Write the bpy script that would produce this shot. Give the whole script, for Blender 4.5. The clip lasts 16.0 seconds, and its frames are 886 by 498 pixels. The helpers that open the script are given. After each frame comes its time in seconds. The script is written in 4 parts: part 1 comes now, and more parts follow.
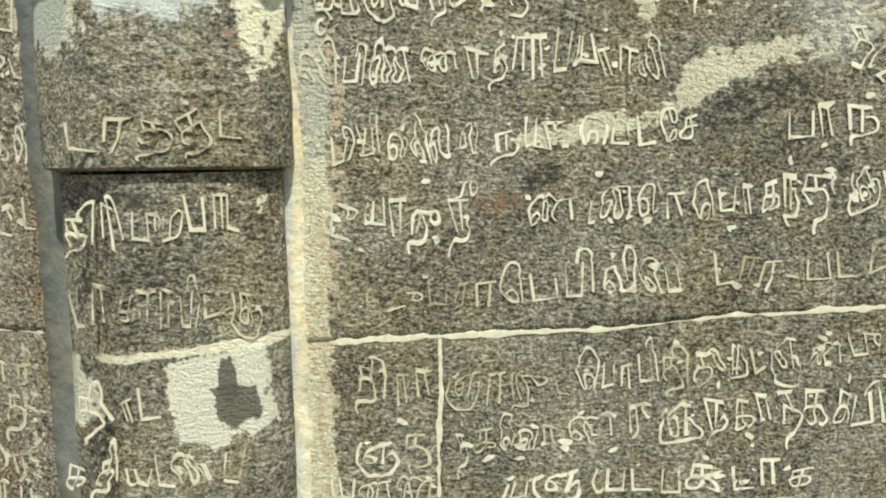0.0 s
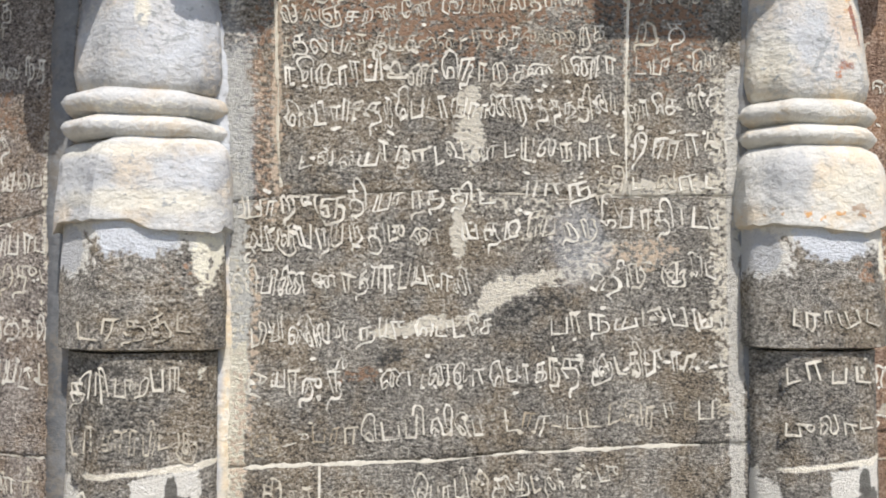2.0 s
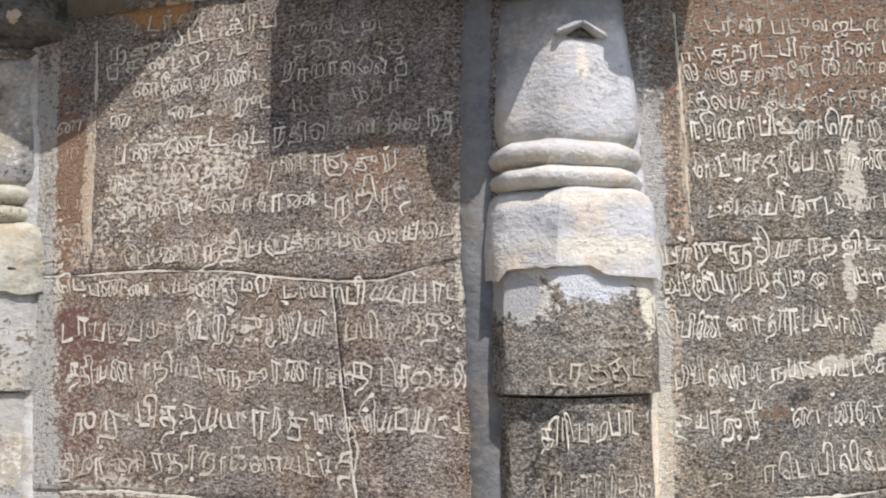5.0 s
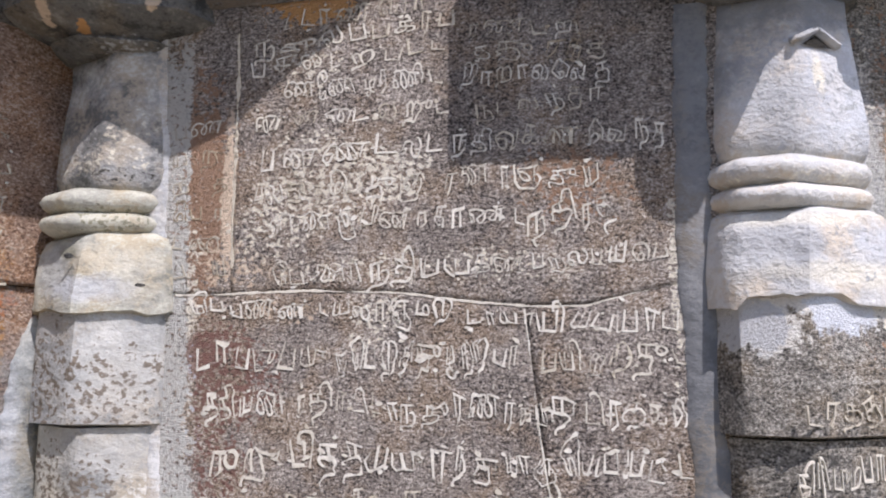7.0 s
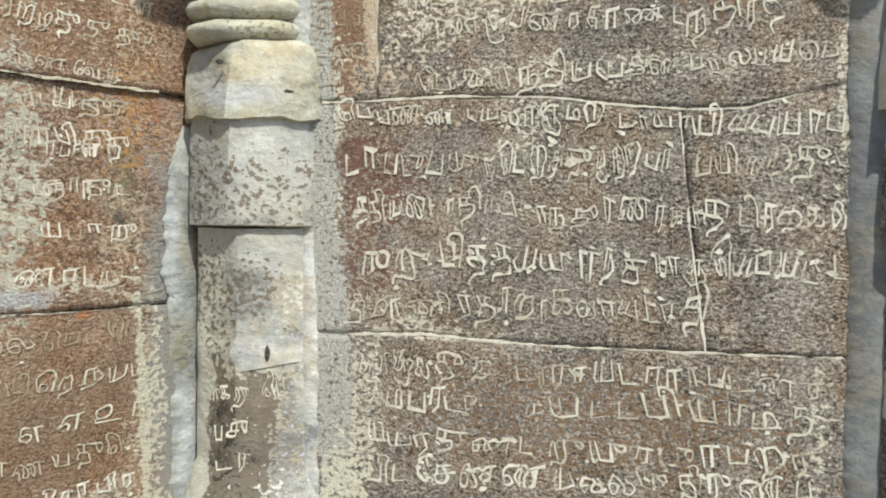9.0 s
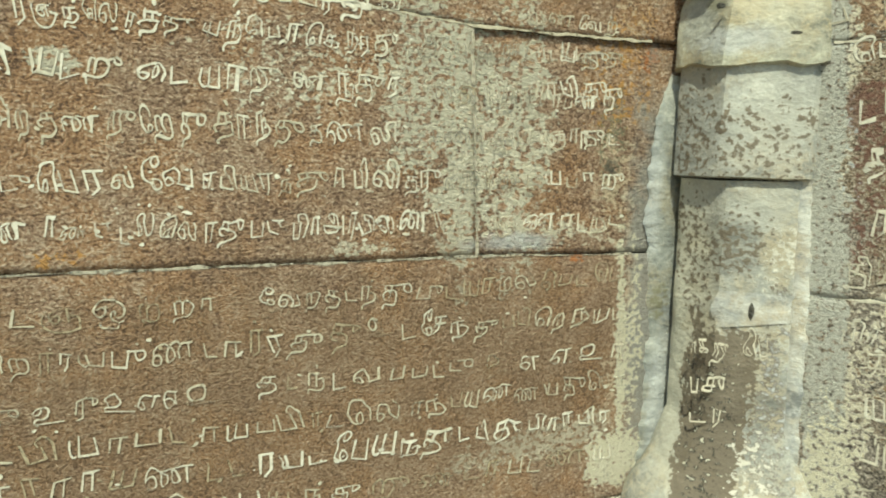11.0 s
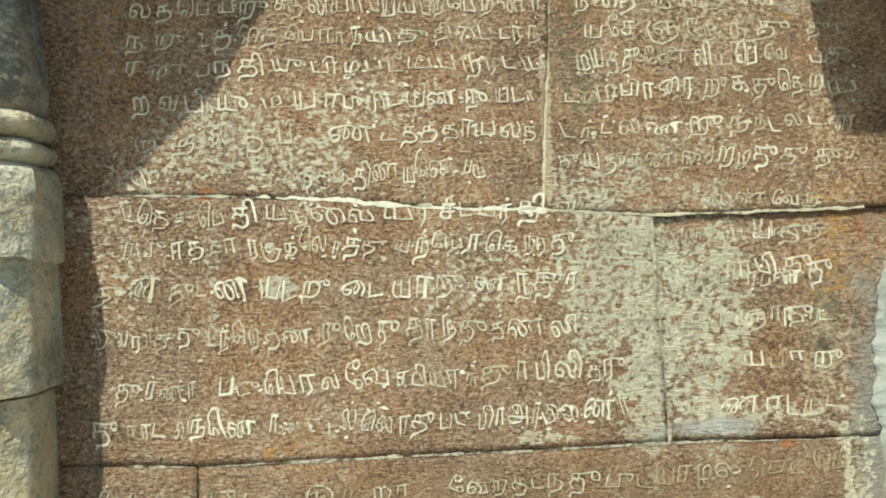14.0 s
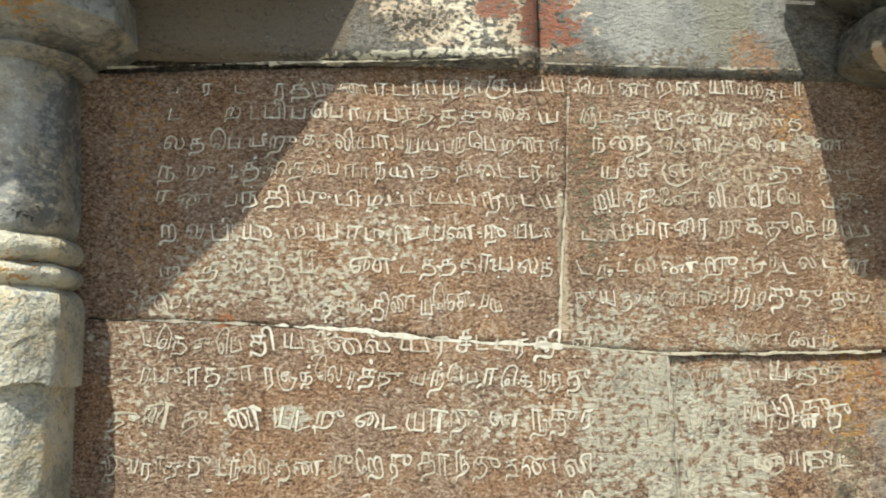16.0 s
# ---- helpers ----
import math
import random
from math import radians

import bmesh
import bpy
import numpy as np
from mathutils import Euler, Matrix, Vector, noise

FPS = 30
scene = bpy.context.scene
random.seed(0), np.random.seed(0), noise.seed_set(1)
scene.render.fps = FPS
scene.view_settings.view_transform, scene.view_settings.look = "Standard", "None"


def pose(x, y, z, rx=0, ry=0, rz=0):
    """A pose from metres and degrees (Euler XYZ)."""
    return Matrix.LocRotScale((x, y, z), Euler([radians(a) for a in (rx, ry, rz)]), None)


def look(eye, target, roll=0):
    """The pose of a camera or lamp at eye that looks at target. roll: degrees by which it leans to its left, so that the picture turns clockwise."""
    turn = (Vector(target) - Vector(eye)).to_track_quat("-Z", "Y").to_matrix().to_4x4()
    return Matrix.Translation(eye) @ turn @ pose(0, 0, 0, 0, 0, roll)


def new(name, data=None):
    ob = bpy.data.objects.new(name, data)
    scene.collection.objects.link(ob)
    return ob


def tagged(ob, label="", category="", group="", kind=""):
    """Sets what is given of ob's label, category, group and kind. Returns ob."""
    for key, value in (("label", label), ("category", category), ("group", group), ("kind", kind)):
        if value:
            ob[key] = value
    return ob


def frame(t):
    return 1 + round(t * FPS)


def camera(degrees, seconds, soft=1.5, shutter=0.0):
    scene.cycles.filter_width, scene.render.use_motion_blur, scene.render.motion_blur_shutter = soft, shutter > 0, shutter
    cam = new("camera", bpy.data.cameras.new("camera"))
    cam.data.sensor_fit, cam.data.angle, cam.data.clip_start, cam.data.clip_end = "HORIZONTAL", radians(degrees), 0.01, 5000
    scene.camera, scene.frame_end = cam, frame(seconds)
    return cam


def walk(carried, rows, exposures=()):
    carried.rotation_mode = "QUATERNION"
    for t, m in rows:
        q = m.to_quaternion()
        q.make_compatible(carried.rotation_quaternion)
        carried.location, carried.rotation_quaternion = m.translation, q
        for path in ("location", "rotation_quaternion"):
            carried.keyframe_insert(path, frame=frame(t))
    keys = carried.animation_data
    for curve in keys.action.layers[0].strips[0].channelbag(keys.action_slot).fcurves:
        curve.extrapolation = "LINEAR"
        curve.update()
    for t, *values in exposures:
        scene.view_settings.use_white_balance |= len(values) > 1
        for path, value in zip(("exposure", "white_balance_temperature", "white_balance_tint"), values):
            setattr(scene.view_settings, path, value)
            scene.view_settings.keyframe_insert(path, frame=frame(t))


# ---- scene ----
cam = camera(59.1, 16.0, soft=2.1)
PATH = [
    (0, (-0.003, 0.024, 1.492), (0.489, 1.949, 1.265), -1.1),
    (0.5, (-0.011, -0.045, 1.545), (0.51, 1.884, 1.475), -0.8),
    (1, (0.022, -0.184, 1.593), (0.531, 1.75, 1.588), -0.8),
    (1.5, (0.047, -0.394, 1.603), (0.556, 1.54, 1.627), -0.8),
    (2, (0.038, -0.535, 1.614), (0.602, 1.382, 1.7), 0.1),
    (2.5, (-0.046, -0.583, 1.628), (0.615, 1.298, 1.79), 0.5),
    (3, (-0.238, -0.594, 1.645), (0.536, 1.239, 1.848), -0.4),
    (3.5, (-0.455, -0.579, 1.627), (0.348, 1.24, 1.844), -0.5),
    (4, (-0.639, -0.479, 1.6), (0.146, 1.347, 1.822), -0.3),
    (4.5, (-0.807, -0.344, 1.602), (-0.043, 1.492, 1.819), -0.6),
    (5, (-0.924, -0.255, 1.605), (-0.164, 1.583, 1.822), -0.8),
    (5.2, (-0.955, -0.214, 1.611), (-0.194, 1.624, 1.816), -1.2),
    (7.3, (-1.365, 0.122, 1.614), (-0.471, 1.886, 1.905), 0.0),
    (7.5, (-1.399, 0.135, 1.602), (-0.472, 1.893, 1.825), -0.1),
    (8, (-1.423, 0.151, 1.551), (-0.473, 1.909, 1.635), 0.4),
    (8.5, (-1.449, 0.155, 1.522), (-0.543, 1.938, 1.502), 0.7),
    (9, (-1.47, 0.155, 1.519), (-0.732, 2.012, 1.428), 0.6),
    (9.5, (-1.504, 0.164, 1.507), (-0.957, 2.083, 1.375), 0.7),
    (9.7, (-1.531, 0.162, 1.506), (-1.082, 2.106, 1.364), 0.5),
    (10, (-1.583, 0.17, 1.507), (-1.315, 2.143, 1.327), 0.9),
    (10.2, (-1.644, 0.173, 1.511), (-1.482, 2.156, 1.306), 0.9),
    (12.3, (-1.545, 0.211, 1.553), (-2.329, 2.034, 1.304), 1.1),
    (12.5, (-1.511, 0.21, 1.564), (-2.35, 2.012, 1.333), 0.7),
    (13, (-1.465, 0.195, 1.621), (-2.386, 1.964, 1.474), -0.4),
    (13.5, (-1.442, 0.182, 1.663), (-2.396, 1.939, 1.612), -1.6),
    (14, (-1.416, 0.18, 1.702), (-2.365, 1.94, 1.721), -1.7),
    (14.5, (-1.417, 0.183, 1.71), (-2.353, 1.947, 1.814), -1.1),
    (15, (-1.417, 0.169, 1.735), (-2.368, 1.919, 1.92), -0.2),
    (15.5, (-1.419, 0.162, 1.759), (-2.376, 1.903, 1.987), 0.1),
    (16, (-1.419, 0.157, 1.77), (-2.378, 1.891, 2.037), 0.1),
]
EXPOSURES = [
    (0.0, 0.29, 7000, -7), (0.5, 0.37, 6600, -1), (1.0, 0.35, 6400, 6), (1.5, 0.37, 6050, 16), (2.5, 0.37, 6300, 14), (3.5, 0.33, 6150, 17), (5.0, 0.35, 6150, 18),
    (7.5, 0.47, 5850, 24), (8.0, 0.49, 6200, 16), (8.5, 0.49, 6350, 11), (9.0, 0.45, 6300, 6), (9.5, 0.45, 6250, 3), (10.0, 0.41, 6450, -4), (12.5, 0.31, 7400, -12), (13.0, 0.43, 7300, -10), (13.5, 0.51, 7100, -9), (14.5, 0.58, 6650, -6), (16.0, 0.59, 6600, 3),
]
walk(cam, [(t, look(eye, target, roll)) for t, eye, target, roll in PATH], EXPOSURES)

# ---- daylight ----
SUN_HEIGHT, SUN_FROM = 54.0, 3.5        # degrees above the horizon, degrees east of south
world = bpy.data.worlds.new("sky")
scene.world = world
world.use_nodes = True
sky = world.node_tree.nodes.new("ShaderNodeTexSky")
sky.sky_type = "NISHITA"
sky.sun_disc = False
sky.sun_elevation = radians(SUN_HEIGHT)
sky.sun_rotation = radians(180 - SUN_FROM)
world.node_tree.links.new(sky.outputs[0], world.node_tree.nodes["Background"].inputs[0])
world.node_tree.nodes["Background"].inputs[1].default_value = 0.13
sun = new("sun", bpy.data.lights.new("sun", "SUN"))
sun.data.energy, sun.data.angle, sun.data.color = 4.2, radians(0.53), (1.0, 0.95, 0.86)
sx, sy = math.sin(radians(SUN_FROM)), -math.cos(radians(SUN_FROM))
sun.matrix_world = look((sx * 6, sy * 6, 6 * math.tan(radians(SUN_HEIGHT))), (0, 0, 0))

# ---- materials ----
COLOURS = {
    "lime": (0.72, 0.67, 0.54), "cement": (0.63, 0.60, 0.485), "pale": (0.62, 0.50, 0.36), "rust": (0.30, 0.19, 0.12), "red": (0.20, 0.11, 0.085),
    "brown": (0.25, 0.165, 0.10), "ochre": (0.55, 0.30, 0.11), "moss": (0.22, 0.21, 0.14), "soot": (0.055, 0.055, 0.050), "sootl": (0.10, 0.095, 0.08),
    "blue": (0.54, 0.56, 0.57), "white": (0.63, 0.605, 0.525), "cream": (0.74, 0.69, 0.54), "dark": (0.05, 0.047, 0.04), "grey": (0.36, 0.37, 0.35), "ash": (0.52, 0.515, 0.46), "haze": (0.45, 0.455, 0.44), "umber": (0.17, 0.14, 0.105), "orange": (0.50, 0.20, 0.08), "brick": (0.27, 0.115, 0.075), "grime": (0.20, 0.207, 0.21),
}


def rough_surface(name, dark, mid, light, stains=(), grain=1.0, relief=1.0, roughness=0.93, dirt=0.62, coat=0.0):
    """A weathered mineral surface: blotched ground, grain drawn out along the bed, flaking or soft stains, and a bump that follows them.
    A stain is (u, z, half width, half height, turn, paint, cover) and may add softness (0 flaky to 1 smooth) and a 1 for a square patch.
    coat 1 is a hand-laid wash: lumpy and wrinkled rather than grainy."""
    m = bpy.data.materials.new(name)
    m.use_nodes = True
    nodes, link = m.node_tree.nodes, m.node_tree.links.new
    bsdf = nodes["Principled BSDF"]
    where = nodes.new("ShaderNodeTexCoord").outputs["Object"]

    def noise_at(scale, detail, rough=0.6, squash=1.0, shift=0.0):
        mp = nodes.new("ShaderNodeMapping")
        mp.inputs["Scale"].default_value = (1, 1, squash)
        mp.inputs["Location"].default_value = (shift, shift, shift)
        link(where, mp.inputs[0])
        n = nodes.new("ShaderNodeTexNoise")
        n.inputs["Scale"].default_value, n.inputs["Detail"].default_value, n.inputs["Roughness"].default_value = scale, detail, rough
        link(mp.outputs[0], n.inputs["Vector"])
        return n.outputs[0]

    def calc(op, a, b=0.0, c=0.0):
        n = nodes.new("ShaderNodeMath")
        n.operation = op
        for k, v in enumerate((a, b, c)):
            if isinstance(v, (int, float)):
                n.inputs[k].default_value = v
            else:
                link(v, n.inputs[k])
        return n.outputs[0]

    def step(v, lo, hi):
        n = nodes.new("ShaderNodeMapRange")
        n.interpolation_type = "SMOOTHSTEP"
        link(v, n.inputs["Value"])
        n.inputs["From Min"].default_value, n.inputs["From Max"].default_value = lo, hi
        return n.outputs[0]

    def mix(f, a, b):
        n = nodes.new("ShaderNodeMix")
        n.data_type = "RGBA"
        if isinstance(f, float):
            n.inputs[0].default_value = f
        else:
            link(f, n.inputs[0])
        for k, v in ((6, a), (7, b)):
            if isinstance(v, tuple):
                n.inputs[k].default_value = (*v, 1)
            else:
                link(v, n.inputs[k])
        return n.outputs[2]

    broad = noise_at(3.1, 4, 0.6)
    blotch = noise_at(10.5, 5, 0.62, 1.25, 14.0)
    speck = noise_at(64 / grain, 5, 0.70, 1.9)
    fine = noise_at(175 / grain, 3, 0.6, 1.3, 3.7)
    edge = noise_at(17, 6, 0.7, 1.0, 9.1)
    flake = noise_at(74, 4, 0.58, 1.25, 31.0)
    if coat:
        wrinkle = noise_at(20, 5, 0.60, 1.35, 41.0)
        tone = calc("ADD", calc("MULTIPLY", broad, 0.45), calc("ADD", calc("MULTIPLY", blotch, 0.65), calc("ADD", calc("MULTIPLY", flake, 0.30), calc("MULTIPLY", fine, 0.24))))
    else:
        tone = calc("ADD", calc("MULTIPLY", broad, 0.26), calc("ADD", calc("MULTIPLY", blotch, 0.30), calc("ADD", calc("MULTIPLY", speck, 0.78), calc("MULTIPLY", fine, 0.86))))
    warm = mix(step(noise_at(8.5, 5, 0.65, 1.0, 21.0), 0.44, 0.62), mid, (mid[0] * 1.16, mid[1] * 1.02, mid[2] * 0.84))
    low, high = (0.69, 0.95) if coat else (0.935, 1.29)
    colour = mix(step(tone, low, (low + high) / 2), dark, warm)
    colour = mix(step(tone, (low + high) / 2, high), colour, light)
    for u, z, ru, rz, turn, paint, cover, *more in stains:
        soft = more[0] if more else 0.0
        square = len(more) > 1 and more[1]
        mp = nodes.new("ShaderNodeMapping")
        mp.vector_type = "TEXTURE"
        mp.inputs["Location"].default_value = (u, 0, z)
        mp.inputs["Rotation"].default_value = (0, radians(-turn), 0)
        mp.inputs["Scale"].default_value = (ru, 100, rz)
        link(where, mp.inputs[0])
        if square:
            xyz = nodes.new("ShaderNodeSeparateXYZ")
            link(mp.outputs[0], xyz.inputs[0])
            size = calc("MAXIMUM", calc("ABSOLUTE", xyz.outputs[0]), calc("ABSOLUTE", xyz.outputs[2]))
            inside = step(calc("SUBTRACT", 1.0, calc("ADD", size, calc("MULTIPLY", calc("SUBTRACT", edge, 0.5), 1.3))), -0.25, 0.22)
        else:
            ln = nodes.new("ShaderNodeVectorMath")
            ln.operation = "LENGTH"
            link(mp.outputs[0], ln.inputs[0])
            reach = calc("ADD", ln.outputs["Value"], calc("MULTIPLY", calc("SUBTRACT", edge, 0.5), 2.4))
            inside = step(calc("SUBTRACT", 1.0, reach), -0.55, 0.45)
        if soft >= 1.0:
            mask = calc("MULTIPLY", inside, min(1.0, cover))
        else:
            crisp = 0.30 + 1.4 * soft
            flakes = calc("MULTIPLY", calc("SUBTRACT", flake, 0.5), 11.0 * (1 - 0.6 * soft))
            chance = calc("ADD", calc("MULTIPLY", inside, 5.5 * cover), -2.7)
            mask = calc("MULTIPLY", calc("MULTIPLY", step(calc("ADD", flakes, chance), -crisp, crisp), step(inside, 0.01, 0.12)), 0.94)
        ink = COLOURS[paint]
        shade = mix(step(tone, 0.80, 1.10), tuple(c * dirt for c in ink), tuple(min(0.85, c * 1.16) for c in ink))
        colour = mix(mask, colour, shade)
    link(colour, bsdf.inputs["Base Color"])
    bsdf.inputs["Roughness"].default_value = roughness
    bsdf.inputs["Specular IOR Level"].default_value = 0.25
    bump = nodes.new("ShaderNodeBump")
    bump.inputs["Strength"].default_value = 0.9
    bump.inputs["Distance"].default_value = 0.011 * relief
    if coat:
        height = calc("ADD", calc("MULTIPLY", wrinkle, 0.75), calc("ADD", calc("MULTIPLY", fine, 0.12), calc("MULTIPLY", flake, 0.22)))
    else:
        height = calc("ADD", speck, calc("MULTIPLY", fine, 0.65))
    link(height, bump.inputs["Height"])
    link(bump.outputs[0], bsdf.inputs["Normal"])
    return m


def chalk(name, cover, thin=(0.40, 0.37, 0.295), thick=(0.82, 0.78, 0.665)):
    """Lime rubbed into cut letters, worn away here and there."""
    m = bpy.data.materials.new(name)
    m.use_nodes = True
    nodes, link = m.node_tree.nodes, m.node_tree.links.new
    bsdf = nodes["Principled BSDF"]
    where = nodes.new("ShaderNodeTexCoord").outputs["Object"]
    n1 = nodes.new("ShaderNodeTexNoise")
    n1.inputs["Scale"].default_value, n1.inputs["Detail"].default_value = 95, 5
    n2 = nodes.new("ShaderNodeTexNoise")
    n2.inputs["Scale"].default_value, n2.inputs["Detail"].default_value = 9, 3
    for n in (n1, n2):
        link(where, n.inputs["Vector"])
    add = nodes.new("ShaderNodeMath")
    add.operation = "ADD"
    link(n1.outputs[0], add.inputs[0])
    link(n2.outputs[0], add.inputs[1])
    rng = nodes.new("ShaderNodeMapRange")
    link(add.outputs[0], rng.inputs["Value"])
    rng.inputs["From Min"].default_value, rng.inputs["From Max"].default_value = 1.46 - cover, 1.70 - cover
    ramp = nodes.new("ShaderNodeMix")
    ramp.data_type = "RGBA"
    link(n1.outputs[0], ramp.inputs[0])
    ramp.inputs[6].default_value, ramp.inputs[7].default_value = (*thin, 1), (*thick, 1)
    link(ramp.outputs[2], bsdf.inputs["Base Color"])
    bsdf.inputs["Roughness"].default_value = 0.95
    clear = nodes.new("ShaderNodeBsdfTransparent")
    both = nodes.new("ShaderNodeMixShader")
    link(rng.outputs[0], both.inputs[0])
    link(clear.outputs[0], both.inputs[1])
    link(bsdf.outputs[0], both.inputs[2])
    link(both.outputs[0], nodes["Material Output"].inputs["Surface"])
    return m


CHALK = {"a": chalk("chalk_thick", 0.95), "b": chalk("chalk_rubbed", 0.88, (0.36, 0.325, 0.25), (0.76, 0.715, 0.59)), "c": chalk("chalk_thin", 0.80, (0.30, 0.26, 0.185), (0.64, 0.585, 0.46)), "d": chalk("chalk_nearly_gone", 0.72, (0.20, 0.16, 0.10), (0.50, 0.42, 0.29)), "e": chalk("dirty_mortar_line", 0.66, (0.16, 0.14, 0.11), (0.58, 0.53, 0.42))}

TEXT_A1 = [
    (-0.232, 2.234, 0.329, 2.271, 0.032, "b", "ட ர ண ப டு வ ஐ ட ண் ண ட"),
    (0.462, 2.275, 0.559, 2.287, 0.031, "c", "ப ச"),
    (-0.294, 2.173, 0.325, 2.218, 0.034, "b", "ா ர த் த ர் ட பி ரு தி ண் ட ரு ப ட"),
    (0.424, 2.227, 0.558, 2.241, 0.028, "c", "ப ட ண"),
    (-0.292, 2.13, 0.33, 2.175, 0.034, "b", "ல ல ஞ் ச ற ண ணே பூ வ ண ல தி ரி ண"),
    (0.41, 2.176, 0.57, 2.188, 0.03, "c", "ட ர் ல ப ச"),
    (-0.291, 2.067, 0.362, 2.104, 0.039, "b", "த த ல ப ா த் தி ட் க ணை ரு த் த ண று ற் க"),
    (0.42, 2.102, 0.537, 2.116, 0.038, "b", "ற த"),
    (-0.287, 2.006, 0.387, 2.031, 0.046, "a", "ா றெ ா ர் பி ௨ ண் நெ ா ற க ண ா ண ா"),
    (0.422, 2.039, 0.602, 2.053, 0.04, "b", "ட யு க ளெ"),
    (-0.279, 1.928, 0.39, 1.959, 0.048, "a", "பெ ய ா ா ரு த் ற பெ ட ா ய ா ா ண ரு த் த ந் தி ல ய"),
    (0.406, 1.95, 0.601, 1.973, 0.047, "a", "ற ா கெ ளி த"),
    (-0.254, 1.842, 0.39, 1.871, 0.043, "a", "ட ல ல ய ா ந் ா ட வ ண் ட ய ல ந ா ா ட"),
    (0.41, 1.864, 0.62, 1.879, 0.054, "a", "ற ா ா ா ச ா"),
    (-0.361, 1.742, 0.137, 1.772, 0.044, "a", "ய ா று ஞ தி ய ா ந் த தி ட"),
    (0.199, 1.783, 0.598, 1.81, 0.041, "b", "ா ா ந் தி ட ல ா ட"),
    (-0.36, 1.681, 0.04, 1.697, 0.049, "a", "ழ ம ஞ ய ற ய ந் தி பு ண"),
    (0.07, 1.698, 0.594, 1.729, 0.048, "a", "ய த ம் பெ ற ற பெ ா தி ா ட ப"),
]
TEXT_A2 = [
    (-0.373, 1.594, 0.085, 1.6, 0.051, "a", "லி பி ண ண ா த் ா ா ப ய ா ா லி"),
    (0.322, 1.608, 0.589, 1.625, 0.055, "a", "த் தி நு ஞ பெ"),
    (-0.343, 1.497, -0.152, 1.5, 0.043, "a", "பி யி ல் லெ ல"),
    (-0.136, 1.502, 0.14, 1.514, 0.039, "a", "ந் யு பெ ட சே"),
    (0.25, 1.519, 0.61, 1.529, 0.045, "a", "ப ா ந் ய டு ப ய ா"),
    (-0.347, 1.399, -0.159, 1.4, 0.049, "a", "டு ய ா று நீ"),
    (-0.087, 1.404, 0.611, 1.443, 0.049, "a", "ண ட லை ா பெ ா க ந் து ஞ ட் கி பு ா ா ட ட ட"),
    (-0.344, 1.291, -0.044, 1.305, 0.038, "c", "ஞ டு ப ர ா பெ"),
    (-0.042, 1.31, 0.113, 1.319, 0.052, "b", "பி லி பெ"),
    (0.153, 1.323, 0.627, 1.349, 0.042, "c", "ட ா ர ட ப ட ப ரெ ா ட ப க"),
    (-0.322, 1.183, -0.221, 1.171, 0.046, "c", "தி ா ா"),
    (-0.2, 1.175, -0.035, 1.176, 0.048, "c", "ஞ ா று ட"),
    (-0.02, 1.183, 0.389, 1.217, 0.048, "b", "பெ ா பி தி து ற ட ஞ ண பு"),
    (-0.323, 1.089, -0.22, 1.094, 0.047, "b", "ஞ த"),
    (-0.186, 1.096, -0.049, 1.105, 0.046, "b", "த் க வெ ா"),
    (-0.038, 1.116, 0.392, 1.134, 0.052, "a", "ண ரு ஞ ந் க ா த க க் பி"),
    (-0.355, 1.041, -0.215, 1.037, 0.037, "b", "ய ண் ண"),
    (-0.132, 1.035, 0.297, 1.044, 0.04, "a", "ய ஞ ய ட் ப க் ட ா க"),
]
TEXT_A3 = [
    (-0.351, 0.978, 0.307, 0.984, 0.045, "b", "த ண பெ ய ா ர து கு ட ல ா ப"),
]
TEXT_A = TEXT_A1 + TEXT_A2 + TEXT_A3
TEXT_B1 = [
    (-0.299, 2.326, 0.017, 2.334, 0.038, "c", "ட ட ர் ண பெ ா"),
    (-0.366, 2.266, 0.073, 2.301, 0.041, "b", "ந் கு ல ப ப க் ர ப"),
    (0.096, 2.274, 0.355, 2.264, 0.036, "c", "ர ண ட ற ட"),
    (-0.374, 2.22, 0.057, 2.247, 0.038, "b", "ப ச் ல ட ற ப ட ட்"),
    (0.113, 2.23, 0.38, 2.206, 0.036, "c", "த து ர ந் த்"),
    (-0.294, 2.165, 0.047, 2.175, 0.04, "a", "ண் ணே ழ ர ணி ட"),
    (0.086, 2.173, 0.382, 2.168, 0.041, "b", "ற ா ற ா ல லெ த"),
    (-0.362, 2.103, 0.061, 2.111, 0.043, "b", "ண் ண் டை ல று ட"),
    (0.114, 2.101, 0.366, 2.118, 0.038, "c", "ந் ட ல ந் த ா"),
    (-0.343, 2.017, 0.048, 2.037, 0.045, "a", "ப ண் ண ட ல ட"),
    (0.068, 2.033, 0.481, 2.034, 0.042, "b", "ந் தி வ க ண வெ ந த"),
    (-0.356, 1.945, 0.008, 1.961, 0.045, "b", "ப ல து ந் பெ து ஞ"),
    (0.052, 1.955, 0.355, 1.962, 0.045, "b", "ர ண ா ஞ து ய"),
    (-0.322, 1.882, 0.211, 1.883, 0.046, "a", "ண ண ஞ பி ண ர க ா ண் ட"),
    (0.219, 1.868, 0.384, 1.892, 0.046, "b", "ந தி ர த"),
    (-0.311, 1.773, 0.105, 1.785, 0.048, "a", "பே ண் ா ந் தி ய ய"),
    (0.111, 1.79, 0.485, 1.804, 0.038, "a", "த் ண் ப ற ல ப ய பெ"),
    (-0.492, 1.71, 0.066, 1.7, 0.041, "a", "பெ ப ண ண் ட ய ல ா ஞ ம ற"),
]
